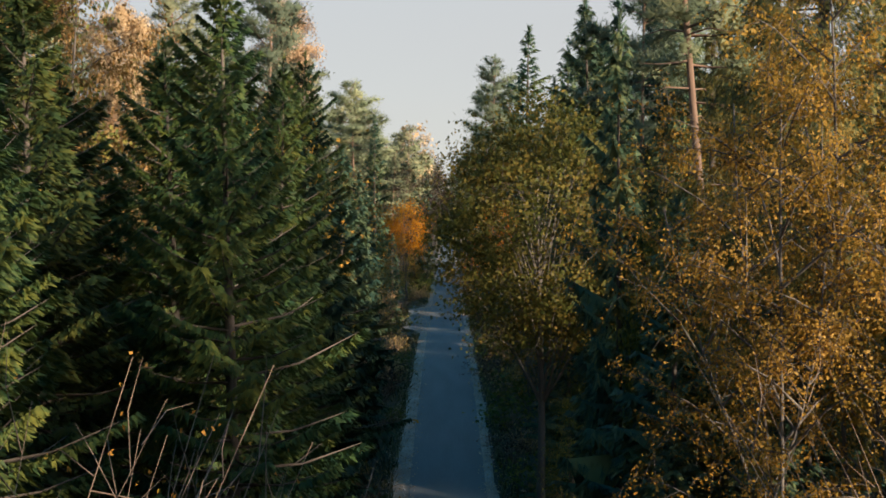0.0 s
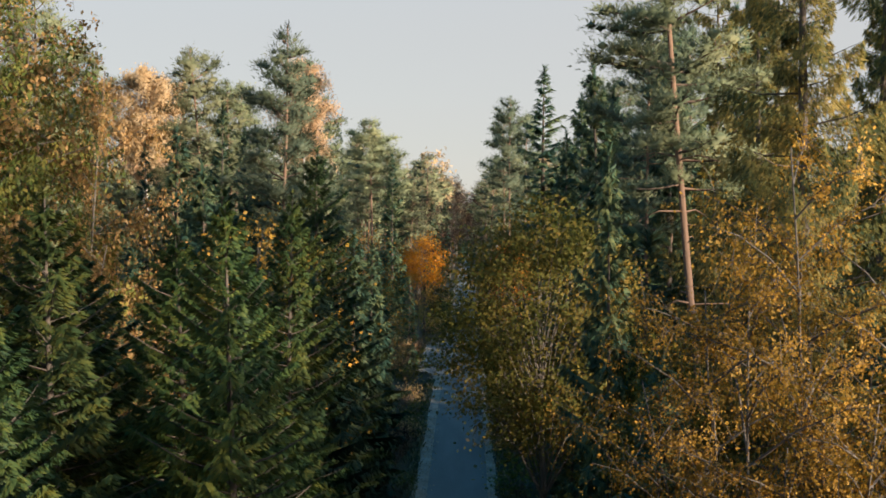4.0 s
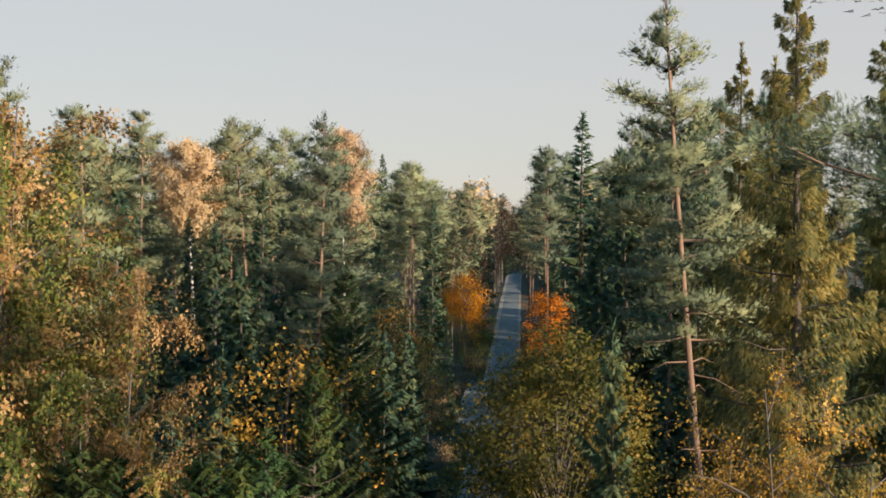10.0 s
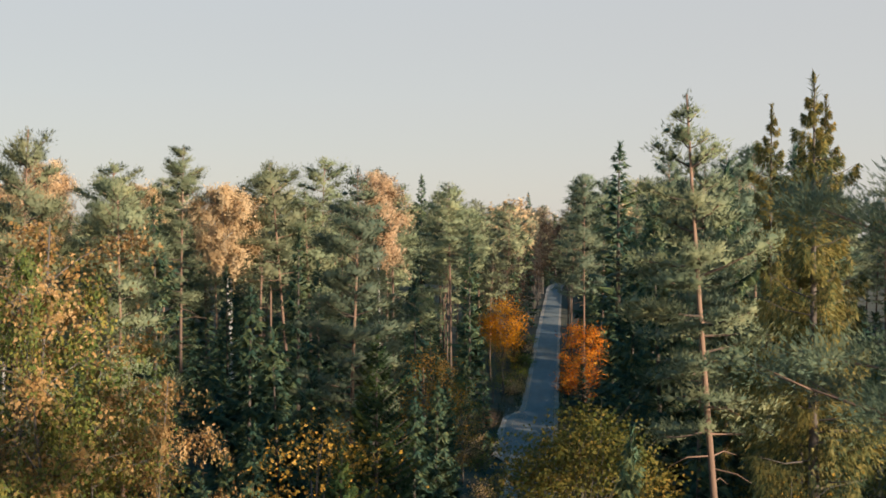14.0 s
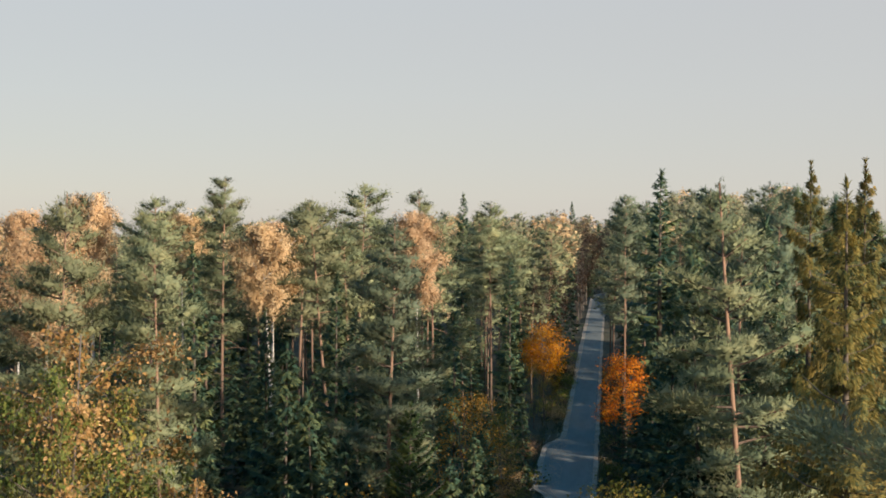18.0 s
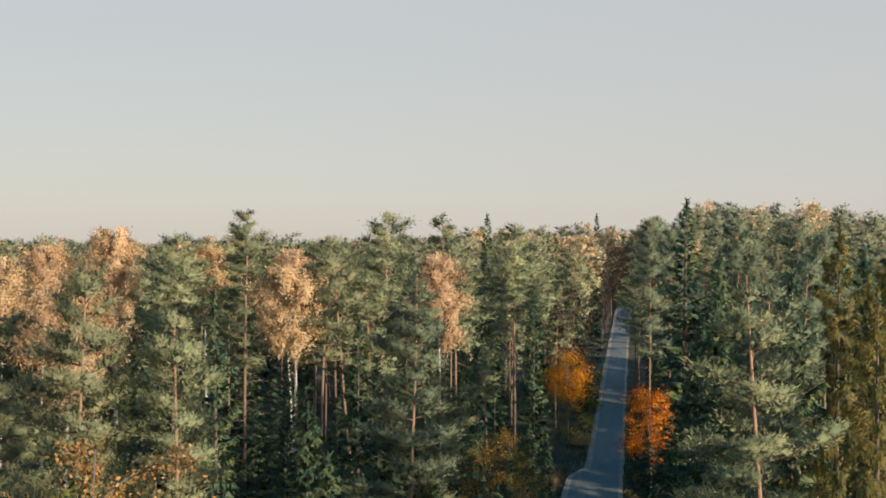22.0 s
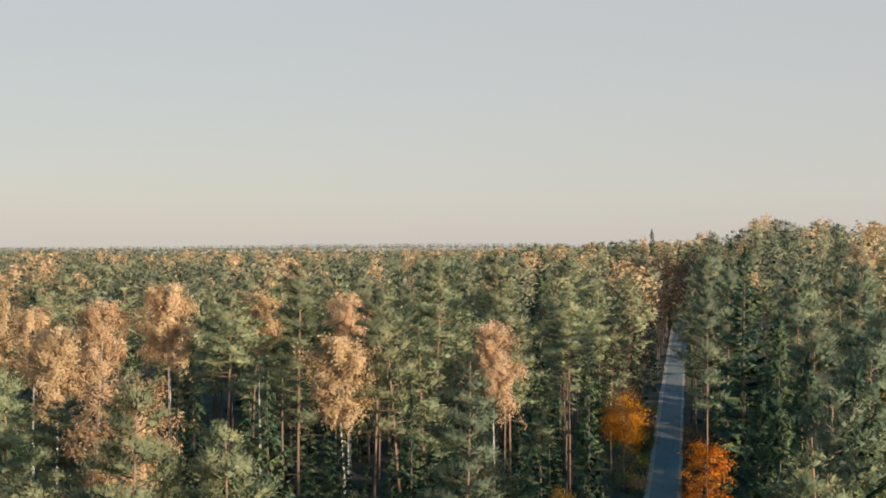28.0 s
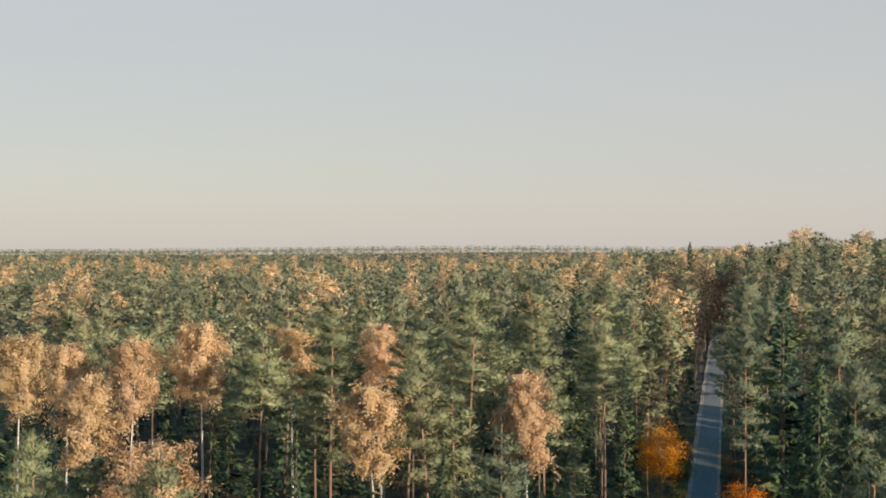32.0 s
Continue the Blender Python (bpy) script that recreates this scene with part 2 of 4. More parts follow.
BARK_GREY = rough_material("grey_bark", [(0.3, (0.07, 0.055, 0.045)), (0.7, (0.17, 0.14, 0.115))], 9, stretch=(1, 1, 0.4))
TWIG = rough_material("bare_twigs", [(0.3, (0.14, 0.09, 0.06)), (0.7, (0.34, 0.23, 0.16))], 6)
FLOOR = rough_material("forest_floor", [(0.3, (0.018, 0.024, 0.012)), (0.5, (0.040, 0.038, 0.018)), (0.7, (0.09, 0.06, 0.028))], 3.0, bump=0.8)
ASPHALT = rough_material("asphalt", [(0.25, (0.105, 0.122, 0.120)), (0.55, (0.145, 0.162, 0.158)), (0.8, (0.18, 0.195, 0.19))], 14, rough=0.8, bump=0.15, stretch=(1, 0.15, 1), second=0.7)
GRAVEL = rough_material("gravel", [(0.3, (0.16, 0.125, 0.095)), (0.5, (0.30, 0.25, 0.195)), (0.7, (0.50, 0.44, 0.37))], 10, bump=0.8, second=0.45)
STONE = rough_material("stone", [(0.3, (0.25, 0.23, 0.21)), (0.7, (0.45, 0.43, 0.40))], 12)
GRASS = leaf_material("verge_grass", [(0.1, (0.05, 0.06, 0.02)), (0.5, (0.12, 0.10, 0.04)), (0.9, (0.24, 0.17, 0.08))], 0.3)

# ---- ground ----
PROFILE_Y = (-5000, -60, 0, 30, 51, 60, 76, 98, 140, 165, 230, 374, 600, 1500, 5000)
PROFILE_Z = (-2, -1, 0.6, 2.0, 3.3, 4.0, 5.0, 6.2, 7.0, 7.7, 9.8, 14.2, 15.0, 14.0, 12.0)


def smooth(a, b, v):
    s = np.clip((v - a) / (b - a), 0, 1)
    return s * s * (3 - 2 * s)


def road_x(y):
    return 0.1 + np.maximum(y, 0) * 0.0018 + 0.0000085 * np.maximum(np.minimum(y, 700) - 60, 0) ** 2 + 16 * smooth(365, 470, y)


def ground_z(x, y):
    """Height of the ground: the road climbs ahead, a wooded hill stands to the east of it, the west stays lower."""
    x, y = np.asarray(x, float), np.asarray(y, float)
    z = np.interp(y, PROFILE_Y, PROFILE_Z)
    west = smooth(10, 120, -x)
    z = z * (1 - west) + np.minimum(z, 9.0) * west
    z = z + 6.4 * smooth(4, 20, x) * (1 - 0.5 * smooth(45, 90, x)) * smooth(150, 340, y) * (1 - smooth(420, 900, y))
    z = z + 13.0 * np.exp(-((x + 700) / 900) ** 2) * smooth(2300, 3600, y)
    z = z + 0.25 * smooth(4, 12, np.abs(x - road_x(y))) * (np.sin(x * 0.31 + 1.7) * np.cos(y * 0.27) + np.sin(x * 0.11 - y * 0.13))
    z = z - 0.35 * smooth(2.6, 4.0, np.abs(x - road_x(y))) * (1 - smooth(5.0, 7.5, np.abs(x - road_x(y))))
    return z


def mesh_object(name, verts, faces, material, parent=None, label="", smooth_shade=False):
    me = bpy.data.meshes.new(name)
    me.from_pydata(np.asarray(verts).tolist(), [], [list(f) for f in faces])
    me.materials.append(material)
    if smooth_shade:
        me.polygons.foreach_set("use_smooth", [True] * len(me.polygons))
    me.update()
    ob = new(name, me)
    ob.parent = parent
    if label:
        tagged(ob, label)
    return ob


def strip(name, ys, lefts, rights, lift, material, sides=3, skirt=0.0):
    """A ribbon that follows the ground along the road, with a given edge on either side."""
    verts, faces = [], []
    cols = sides + 1
    for y, a, b in zip(ys, lefts, rights):
        for k in range(cols):
            x = a + (b - a) * k / sides
            verts.append((x, y, float(np.interp(y, PROFILE_Y, PROFILE_Z)) + lift))
    for i in range(len(ys) - 1):
        for k in range(sides):
            q = i * cols + k
            faces.append((q, q + 1, q + cols + 1, q + cols))
    if skirt:
        base = len(verts)
        for i in range(len(ys)):
            for k in (0, sides):
                v = verts[i * cols + k]
                verts.append((v[0], v[1], v[2] - skirt))
        for i in range(len(ys) - 1):
            faces.append((i * cols, (i + 1) * cols, base + 2 * i + 2, base + 2 * i))
            faces.append((i * cols + sides, base + 2 * i + 1, base + 2 * i + 3, (i + 1) * cols + sides))
    return mesh_object(name, verts, faces, material)


def axis_steps(near, far, fine):
    out, v, s = [0.0], 0.0, fine
    while v < far:
        v += s
        out.append(v)
        if v > near:
            s *= 1.18
    return out


gx_pos = axis_steps(20, 4600, 2.0)
gx = np.array(sorted({-v for v in gx_pos} | set(gx_pos)))
gy = np.array(sorted({-v for v in axis_steps(20, 1200, 4.0)} | set(axis_steps(260, 4700, 3.0))))
GX, GY = np.meshgrid(gx, gy)
GZ = ground_z(GX, GY)
gv = np.stack([GX.ravel(), GY.ravel(), GZ.ravel()], 1)
nx = len(gx)
gf = [(j * nx + i, j * nx + i + 1, (j + 1) * nx + i + 1, (j + 1) * nx + i) for j in range(len(gy) - 1) for i in range(nx - 1)]
tagged(mesh_object("ground", gv, gf, FLOOR, smooth_shade=True), "dark forest floor of needles, moss and fallen leaves", "ground", kind="structure")

ry = np.concatenate([np.arange(-60, 170, 2.0), np.arange(170, 640, 6.0)])
rc = road_x(ry)
wob = np.array([noise.noise(Vector((0, y * 0.21, 3))) * 0.10 for y in ry])
wob2 = np.array([noise.noise(Vector((5, y * 0.19, 9))) * 0.10 for y in ry])
lay = 1.9 * smooth(108, 113, ry) * (1 - smooth(134, 141, ry))
road = strip("road", ry, rc - 1.68 + wob * 0.4 - lay, rc + 1.68 + wob2 * 0.4, 0.07, ASPHALT, 6, 0.12)
tagged(road, "narrow grey asphalt forest road with a passing place", "road", kind="structure")
sh_l = strip("road_shoulder", ry, rc - 2.45 + wob * 3 - lay * 0.9, rc - 1.6 - lay, 0.045, GRAVEL, 3, 0.1)
tagged(sh_l, "pale gravel shoulder along the asphalt edge", "road shoulder", kind="structure")
sh_r = strip("road_shoulder", ry, rc + 1.6, rc + 2.15 + wob2 * 3, 0.045, GRAVEL, 3, 0.1)
tagged(sh_r, "gravel shoulder strewn with fallen leaves", "road shoulder", kind="structure")

# ---- trees: builders of foliage and wood ----


def unit(a):
    return a / np.maximum(np.linalg.norm(a, axis=-1, keepdims=True), 1e-6)


def with_normals(v, outward, blend=0.88):
    """Turns each blade's face outwards and gives it a normal between its own and that of the bunch it grows in."""
    g = unit(np.cross(v[:, 1] - v[:, 0], v[:, 2] - v[:, 0]))
    o = unit(outward)
    back = (g * o).sum(1) < 0
    v[back] = v[back][:, ::-1]
    g[back] *= -1
    nrm = unit(g * (1 - blend) + o * blend)
    return np.concatenate([v, np.repeat(nrm[:, None, :], v.shape[1], 1), np.ones((len(v), v.shape[1], 1))], 2)


def cards(p, a, length, width, rng, outward, fold=0.12):
    """Leaf blades: kite-shaped, slightly folded, from p along a."""
    n = len(p)
    side = unit(np.cross(a, unit(rng.normal(size=(n, 3)))))
    nor = np.cross(a, side)
    L, Wd = np.broadcast_to(length, (n,))[:, None], np.broadcast_to(width, (n,))[:, None]
    mid = p + a * L * 0.45
    return with_normals(np.stack([p, mid + side * Wd * 0.5 + nor * Wd * fold, p + a * L, mid - side * Wd * 0.5 + nor * Wd * fold], 1), outward, 0.72)


def needles(p, a, length, width, rng, outward):
    """Needle sprays: pointed blades, broad at the base."""
    n = len(p)
    side = unit(np.cross(a, unit(rng.normal(size=(n, 3)))))
    L, Wd = np.broadcast_to(length, (n,))[:, None], np.broadcast_to(width, (n,))[:, None]
    return with_normals(np.stack([p - side * Wd * 0.5, p + a * L, p + side * Wd * 0.5], 1), outward)


OCTA = np.array([[(1, 0, 0), (0, 1, 0), (0, 0, 1)], [(0, 1, 0), (-1, 0, 0), (0, 0, 1)], [(-1, 0, 0), (0, -1, 0), (0, 0, 1)], [(0, -1, 0), (1, 0, 0), (0, 0, 1)], [(0, 1, 0), (1, 0, 0), (0, 0, -1)], [(-1, 0, 0), (0, 1, 0), (0, 0, -1)], [(0, -1, 0), (-1, 0, 0), (0, 0, -1)], [(1, 0, 0), (0, -1, 0), (0, 0, -1)]], float)


def core(c, rx, rz, rng, lit):
    """The dense heart of a needle tuft: an uneven closed lump, shaded as part of the bunch."""
    d = OCTA * np.array([rx, rx, rz]) * rng.uniform(0.75, 1.2)
    an = rng.uniform(0, 6.28)
    d = d @ np.array([[math.cos(an), -math.sin(an), 0], [math.sin(an), math.cos(an), 0], [0, 0, 1]])
    nrm = unit(d / np.array([rx, rx, rz]) * 0.5 + lit)
    return np.concatenate([d + c, nrm, np.zeros((8, 3, 1))], 2)


def web(a, b, c, lit):
    """A closed patch of twigs and needles between three points."""
    return np.concatenate([np.stack([a, b, c])[None], np.tile(unit(lit), (1, 3, 1)), np.zeros((1, 3, 1))], 2)


def foliage_mesh(name, v, material):
    n, k = v.shape[0], v.shape[1]
    me = bpy.data.meshes.new(name)
    me.vertices.add(k * n)
    me.vertices.foreach_set("co", np.ascontiguousarray(v[:, :, :3], dtype=np.float32).ravel())
    me.loops.add(k * n)
    me.loops.foreach_set("vertex_index", np.arange(k * n, dtype=np.int32))
    me.polygons.add(n)
    me.polygons.foreach_set("loop_start", np.arange(0, k * n, k, dtype=np.int32))
    me.materials.append(material)
    uv = me.uv_layers.new(name="UVMap")
    shape = [(0, 0), (0.5, 1), (1, 0)] if k == 3 else [(0.5, 0), (1, 0.45), (0.5, 1), (0, 0.45)]
    coords = np.tile(np.array(shape, dtype=np.float32), (n, 1)).reshape(n, k, 2)
    coords[v[:, 0, 6] < 0.5, :, 0] = 0.5
    uv.data.foreach_set("uv", coords.ravel())
    me.update(calc_edges=True)
    me.normals_split_custom_set_from_vertices(v[:, :, 3:6].reshape(-1, 3))
    return me


class Wood:
    """Tapering tubes gathered into one mesh."""

    def __init__(self):
        self.v, self.f = [], []

    def tube(self, pts, radii, sides=5):
        pts = [Vector(p) for p in pts]
        base = len(self.v)
        for i, p in enumerate(pts):
            d = (pts[min(i + 1, len(pts) - 1)] - pts[max(i - 1, 0)]).normalized()
            u = d.cross(Vector((0.31, 0.95, 0.11))).normalized()
            w = d.cross(u)
            for k in range(sides):
                an = 2 * math.pi * k / sides
                self.v.append(tuple(p + (u * math.cos(an) + w * math.sin(an)) * radii[i]))
        for i in range(len(pts) - 1):
            for k in range(sides):
                a, b = base + i * sides + k, base + i * sides + (k + 1) % sides
                self.f.append((a, b, b + sides, a + sides))
        self.f.append(tuple(base + (len(pts) - 1) * sides + k for k in range(sides)))

    def mesh(self, name, material):
        me = bpy.data.meshes.new(name)
        me.from_pydata(self.v, [], self.f)
        me.polygons.foreach_set("use_smooth", [True] * len(me.polygons))
        me.materials.append(material)
        me.update()
        return me


def trunk_line(rng, h, bend, steps=9):
    a, b = rng.uniform(-1, 1, 2) * bend
    c, d = rng.uniform(-1, 1, 2) * bend * 0.4
    return [(a * s * s + c * math.sin(5 * s), b * s * s + d * math.sin(4 * s), h * s) for s in np.linspace(0, 1, steps)]


def on_line(pts, z):
    h = pts[-1][2]
    s = min(max(z / h, 0), 1) * (len(pts) - 1)
    i = min(int(s), len(pts) - 2)
    k = s - i
    return np.array(pts[i]) * (1 - k) + np.array(pts[i + 1]) * k


UP = np.array([0, 0, 1.0])


def make_spruce(seed, h, r, branches, sprays, size, low=0.06, detail=2, material=None, ragged=0.6, hang=1.0):
    """A spruce: whorls of drooping branches hung with needle sprays; the leader at the top."""
    rng = np.random.default_rng(seed)
    line = trunk_line(rng, h, 0.25)
    tw = Wood()
    tw.tube(line, list(np.linspace(0.0105 * h + 0.04, 0.012, len(line))), 7)
    allv = []
    for i in range(branches):
        u = ((i + rng.random()) / branches) ** 0.9
        z = h * (low + (0.985 - low) * u)
        az = i * 2.39996 + rng.uniform(-0.5, 0.5)
        lobe = 1.0 + (1.0 - ragged) * 0.45 * math.sin(3 * az + 9.0 * u + seed)
        ln = r * ((1 - u) ** (0.6 if hang > 2 else 0.72)) * rng.uniform(ragged, 1.12) * lobe + 0.12
        slope = (-0.30 + 0.42 * u if hang > 2 else -0.40 + 0.95 * u ** 1.4) + rng.uniform(-0.12, 0.12)
        out = np.array([math.cos(az), math.sin(az), 0.0])
        tang = np.array([-out[1], out[0], 0.0])
        o = on_line(line, z)

        def at(s):
            s = np.asarray(s)[..., None]
            return o + out * (ln * s) + UP * (ln * (slope * s + 0.28 * s * s))
        if detail > 1 and ln > 0.6:
            tw.tube([at(s) for s in (0, 0.5, 0.95)], [0.012 + 0.012 * ln, 0.01 + 0.006 * ln, 0.006], 3)
        if ln > 0.5 and detail < 2:
            root, tip, drop = at(0.08), at(0.92), UP * (0.10 + 0.13 * hang) * ln
            for sd in (-1, 1):
                allv.append(web(root, tip, at(0.55) + tang * (sd * 0.24 * ln) - drop, out * 0.7 + UP * 0.5 + tang * (0.4 * sd)))
        n = max(4, int(sprays * (0.2 + 1.1 * ln / r)))
        s = rng.uniform(0.04, 1.0, n) ** 0.7
        side = rng.choice([-1.0, 1.0], n)
        reach = (1.08 - s) * 0.45 * ln * rng.uniform(0, 1, n)
        p = at(s) + tang * (side * reach)[:, None] - UP * (reach * 0.25)[:, None]
        droop = rng.uniform(0.2, 1.5, n) * hang * (1.0 - 0.7 * u)
        if hang > 2:
            p = p - UP * (rng.random(n) ** 1.2 * (0.25 + 0.42 * ln * (1.1 - 0.6 * u)))[:, None]
        a = unit(out * rng.uniform(0.2, 0.9, n)[:, None] + tang * (side * rng.uniform(0.1, 0.8, n))[:, None] - UP * droop[:, None])
        L = size * rng.uniform(0.6, 1.4, n) * (0.6 + 0.4 * min(1, ln / 1.5))
        facing = out * 0.9 + UP * 0.45 + tang * (side * (0.3 + reach))[:, None] * 0.5 + UP * (s - 0.6)[:, None] * 0.5
        allv.append(needles(p, a, L, L * rng.uniform(0.38, 0.62, n), rng, facing))
    n = 70
    p = np.array(line[-1]) + np.stack([np.zeros(n), np.zeros(n), rng.uniform(-1.4, 0.15, n)], 1)
    a = unit(np.stack([rng.normal(size=n) * 0.5, rng.normal(size=n) * 0.5, np.full(n, 0.7)], 1))
    allv.append(needles(p, a, 0.12 + size * 0.8, 0.06 + size * 0.25, rng, a))
    return {"trunk": (tw, BARK_SPRUCE), "limbs": [], "crown": (np.concatenate(allv), material or SPRUCE), "h": h}


def make_pine(seed, h, r, branches, clumps, blades, size, low=0.5, detail=2, bend=0.7, puff=1.0, material=None, taper=0.55):
    """A Scots pine: bare reddish stem, limbs in loose whorls carrying flat plates of rounded, upturned needle tufts."""
    rng = np.random.default_rng(seed)
    line = trunk_line(rng, h, bend)
    tw, limbs = Wood(), []
    tw.tube(line, [0.0064 * h * (1 - 0.86 * s ** 1.3) + 0.01 for s in np.linspace(0, 1, len(line))], 8)
    allv = []
    fullness = rng.uniform(0.65, 1.1, 5)
    for i in range(branches):
        u = min(0.99, (i // 4 + 0.5 + rng.uniform(-0.38, 0.38)) / (branches / 4))
        z = h * (low + (0.985 - low) * u)
        az = i * 2.39996 + rng.uniform(-0.7, 0.7)
        sector = fullness[int((az % 6.2832) / 6.2832 * 5) % 5]
        ln = r * min(1.0, 0.72 + 0.9 * u) * min(1.0, (1.45 * (1 - u)) ** taper) * rng.choice([0.6, 0.85, 1.0, 1.15]) * (sector if u < 0.7 else 1.0) + 0.22
        slope = -0.16 + 0.66 * u ** 1.3 + rng.uniform(-0.14, 0.18)
        out = np.array([math.cos(az), math.sin(az), 0.0])
        tang = np.array([-out[1], out[0], 0.0])
        o = on_line(line, z)
        kink = rng.uniform(-0.15, 0.15)

        def at(s):
            return o + out * (ln * s) + tang * (kink * ln * math.sin(3 * s)) + UP * (ln * (slope * s + 0.16 * s * s))
        w = Wood() if detail > 1 else tw
        w.tube([at(s) for s in (0, 0.3, 0.6, 0.95)] if detail > 1 else [at(0), at(0.8)], [0.02 + 0.014 * ln, 0.015 + 0.01 * ln, 0.025, 0.01] if detail > 1 else [0.05, 0.02], 4 if detail > 1 else 3)
        if detail > 1:
            limbs.append(w)
        k = max(2, round(clumps * min(1.0, ln / r) ** 1.2 * (0.55 + 0.75 * min(1.0, 2.0 * u)) * rng.uniform(0.8, 1.2)))
        for c in range(k):
            s = 0.30 + 0.72 * ((c + rng.random()) / k) ** 0.75
            off = tang * rng.uniform(-0.44, 0.44) * ln * s * (1.25 - 0.6 * s)
            centre = at(s) + off + UP * rng.uniform(-0.04, 0.16)
            if detail > 1 and c % 2 == 0:
                w.tube([at(max(0.2, s - 0.2)), centre], [0.016, 0.007], 3)
            rad = rng.uniform(0.40, 0.70) * puff * (0.5 + 0.5 * min(1.0, ln / 2.2))
            nb = max(4, int(blades * (0.45 + 0.55 * min(1.0, ln / 2.2))))
            q = rng.normal(size=(nb, 3)) * np.array([0.48, 0.48, 0.30]) * rad
            a = unit(q / rad + UP * (0.35 + 0.3 * u) + out * 0.25 + rng.normal(size=(nb, 3)) * 0.25)
            L = size * rng.uniform(0.6, 1.3, nb)
            facing = unit(q * np.array([1, 1, 1.6])) * 0.45 + UP * 0.30 + out * 0.75
            allv.append(needles(centre + q, a, L, L * rng.uniform(0.32, 0.55, nb), rng, facing))
            if blades < 100:
                allv.append(core(centre, 0.40 * rad, 0.26 * rad, rng, UP * 0.3 + out * 0.8))
    n = max(8, int(blades * 0.7))
    p = np.array(line[-1]) + np.stack([rng.normal(size=n) * 0.10, rng.normal(size=n) * 0.10, rng.uniform(-0.8, 0.15, n)], 1)
    a = unit(np.stack([rng.normal(size=n) * 0.4, rng.normal(size=n) * 0.4, np.full(n, 0.8)], 1))
    allv.append(needles(p, a, size, size * 0.45, rng, a))
    for k in range(int(branches * 0.3) if detail > 1 else 4):
        z = h * rng.uniform(low * 0.5, low * 1.1)
        az = rng.uniform(0, 6.28)
        o, ln = on_line(line, z), rng.uniform(0.5, 2.4)
        d = np.array([math.cos(az), math.sin(az), rng.uniform(-0.4, 0.2)])
        tw.tube([o, o + d * ln * 0.5 + UP * 0.1, o + d * ln - UP * 0.15], [0.04, 0.024, 0.007], 4)
    return {"trunk": (tw, BARK_PINE), "limbs": limbs, "crown": (np.concatenate(allv), material or PINE), "h": h}


def make_birch(seed, h, r, limbs_n, twigs, leaves, size, material, bark=None, low=0.3, detail=2, stems=1, droop=1.0, twig_each=2):
    """A birch or alder: slender stem, rising limbs, hanging twigs strung with small leaves."""
    rng = np.random.default_rng(seed)
    tw, limbs = Wood(), []
    allv = []
    for st in range(stems):
        line = trunk_line(rng, h * (1 if st == 0 else rng.uniform(0.7, 0.95)), 0.5 if stems == 1 else 2.0)
        tw.tube(line, [0.0075 * h * (1 - 0.9 * s) / math.sqrt(stems) + 0.008 for s in np.linspace(0, 1, len(line))], 7)
        hh = line[-1][2]
        for i in range(limbs_n):
            u = (i + rng.random()) / limbs_n
            z = hh * (low + (0.97 - low) * u)
            ln = r * (math.sqrt(max(0.0, 1 - ((u - 0.42) / 0.62) ** 2)) * 0.9 + 0.1) * rng.uniform(0.65, 1.05)
            az = i * 2.39996 + rng.uniform(-0.6, 0.6)
            rise = rng.uniform(0.6, 1.3)
            out = np.array([math.cos(az), math.sin(az), 0.0])
            o = on_line(line, z)

            def at(s):
                return o + out * (ln * s) + UP * (ln * rise * (s - 0.45 * s * s))
            w = Wood() if detail > 1 else tw
            w.tube([at(s) for s in (0, 0.35, 0.7, 1.0)] if detail > 1 else [at(0), at(0.9)], [0.012 + 0.008 * ln, 0.008 + 0.005 * ln, 0.012, 0.005] if detail > 1 else [0.035, 0.012], 4 if detail > 1 else 3)
            if detail > 1:
                limbs.append(w)
            for t in range(twigs):
                s = rng.uniform(0.15, 1.0)
                q0 = at(s)
                side = rng.normal(size=3) * 0.55 + out * 0.25
                tl = rng.uniform(0.4, 1.2) * r * 0.34
                end = q0 + side * tl - UP * (droop * tl * rng.uniform(0.3, 1.3))
                midp = q0 * 0.5 + end * 0.5 + UP * (0.18 * tl)
                if detail > 1 and t % twig_each == 0:
                    w.tube([q0, midp, end], [0.009, 0.006, 0.003], 3)
                k = rng.random((leaves, 1))
                p = (1 - k) ** 2 * q0 + 2 * k * (1 - k) * midp + k * k * end + rng.normal(size=(leaves, 3)) * (0.07 + 0.5 * size)
                a = unit(rng.normal(size=(leaves, 3)) * 0.7 - UP * 0.6)
                L = size * rng.uniform(0.6, 1.3, leaves)
                facing = (p - on_line(line, z + 0.5 * ln)) * np.array([1, 1, 0.6]) / r + UP * 0.3 + rng.normal(size=3) * 0.25
                allv.append((cards if detail > 1 else needles)(p, a, L, L * rng.uniform(0.55, 0.85, leaves), rng, facing))
    return {"trunk": (tw, bark or BARK_BIRCH), "limbs": limbs, "limb_mat": bark or TWIG, "crown": (np.concatenate(allv), material), "h": h}


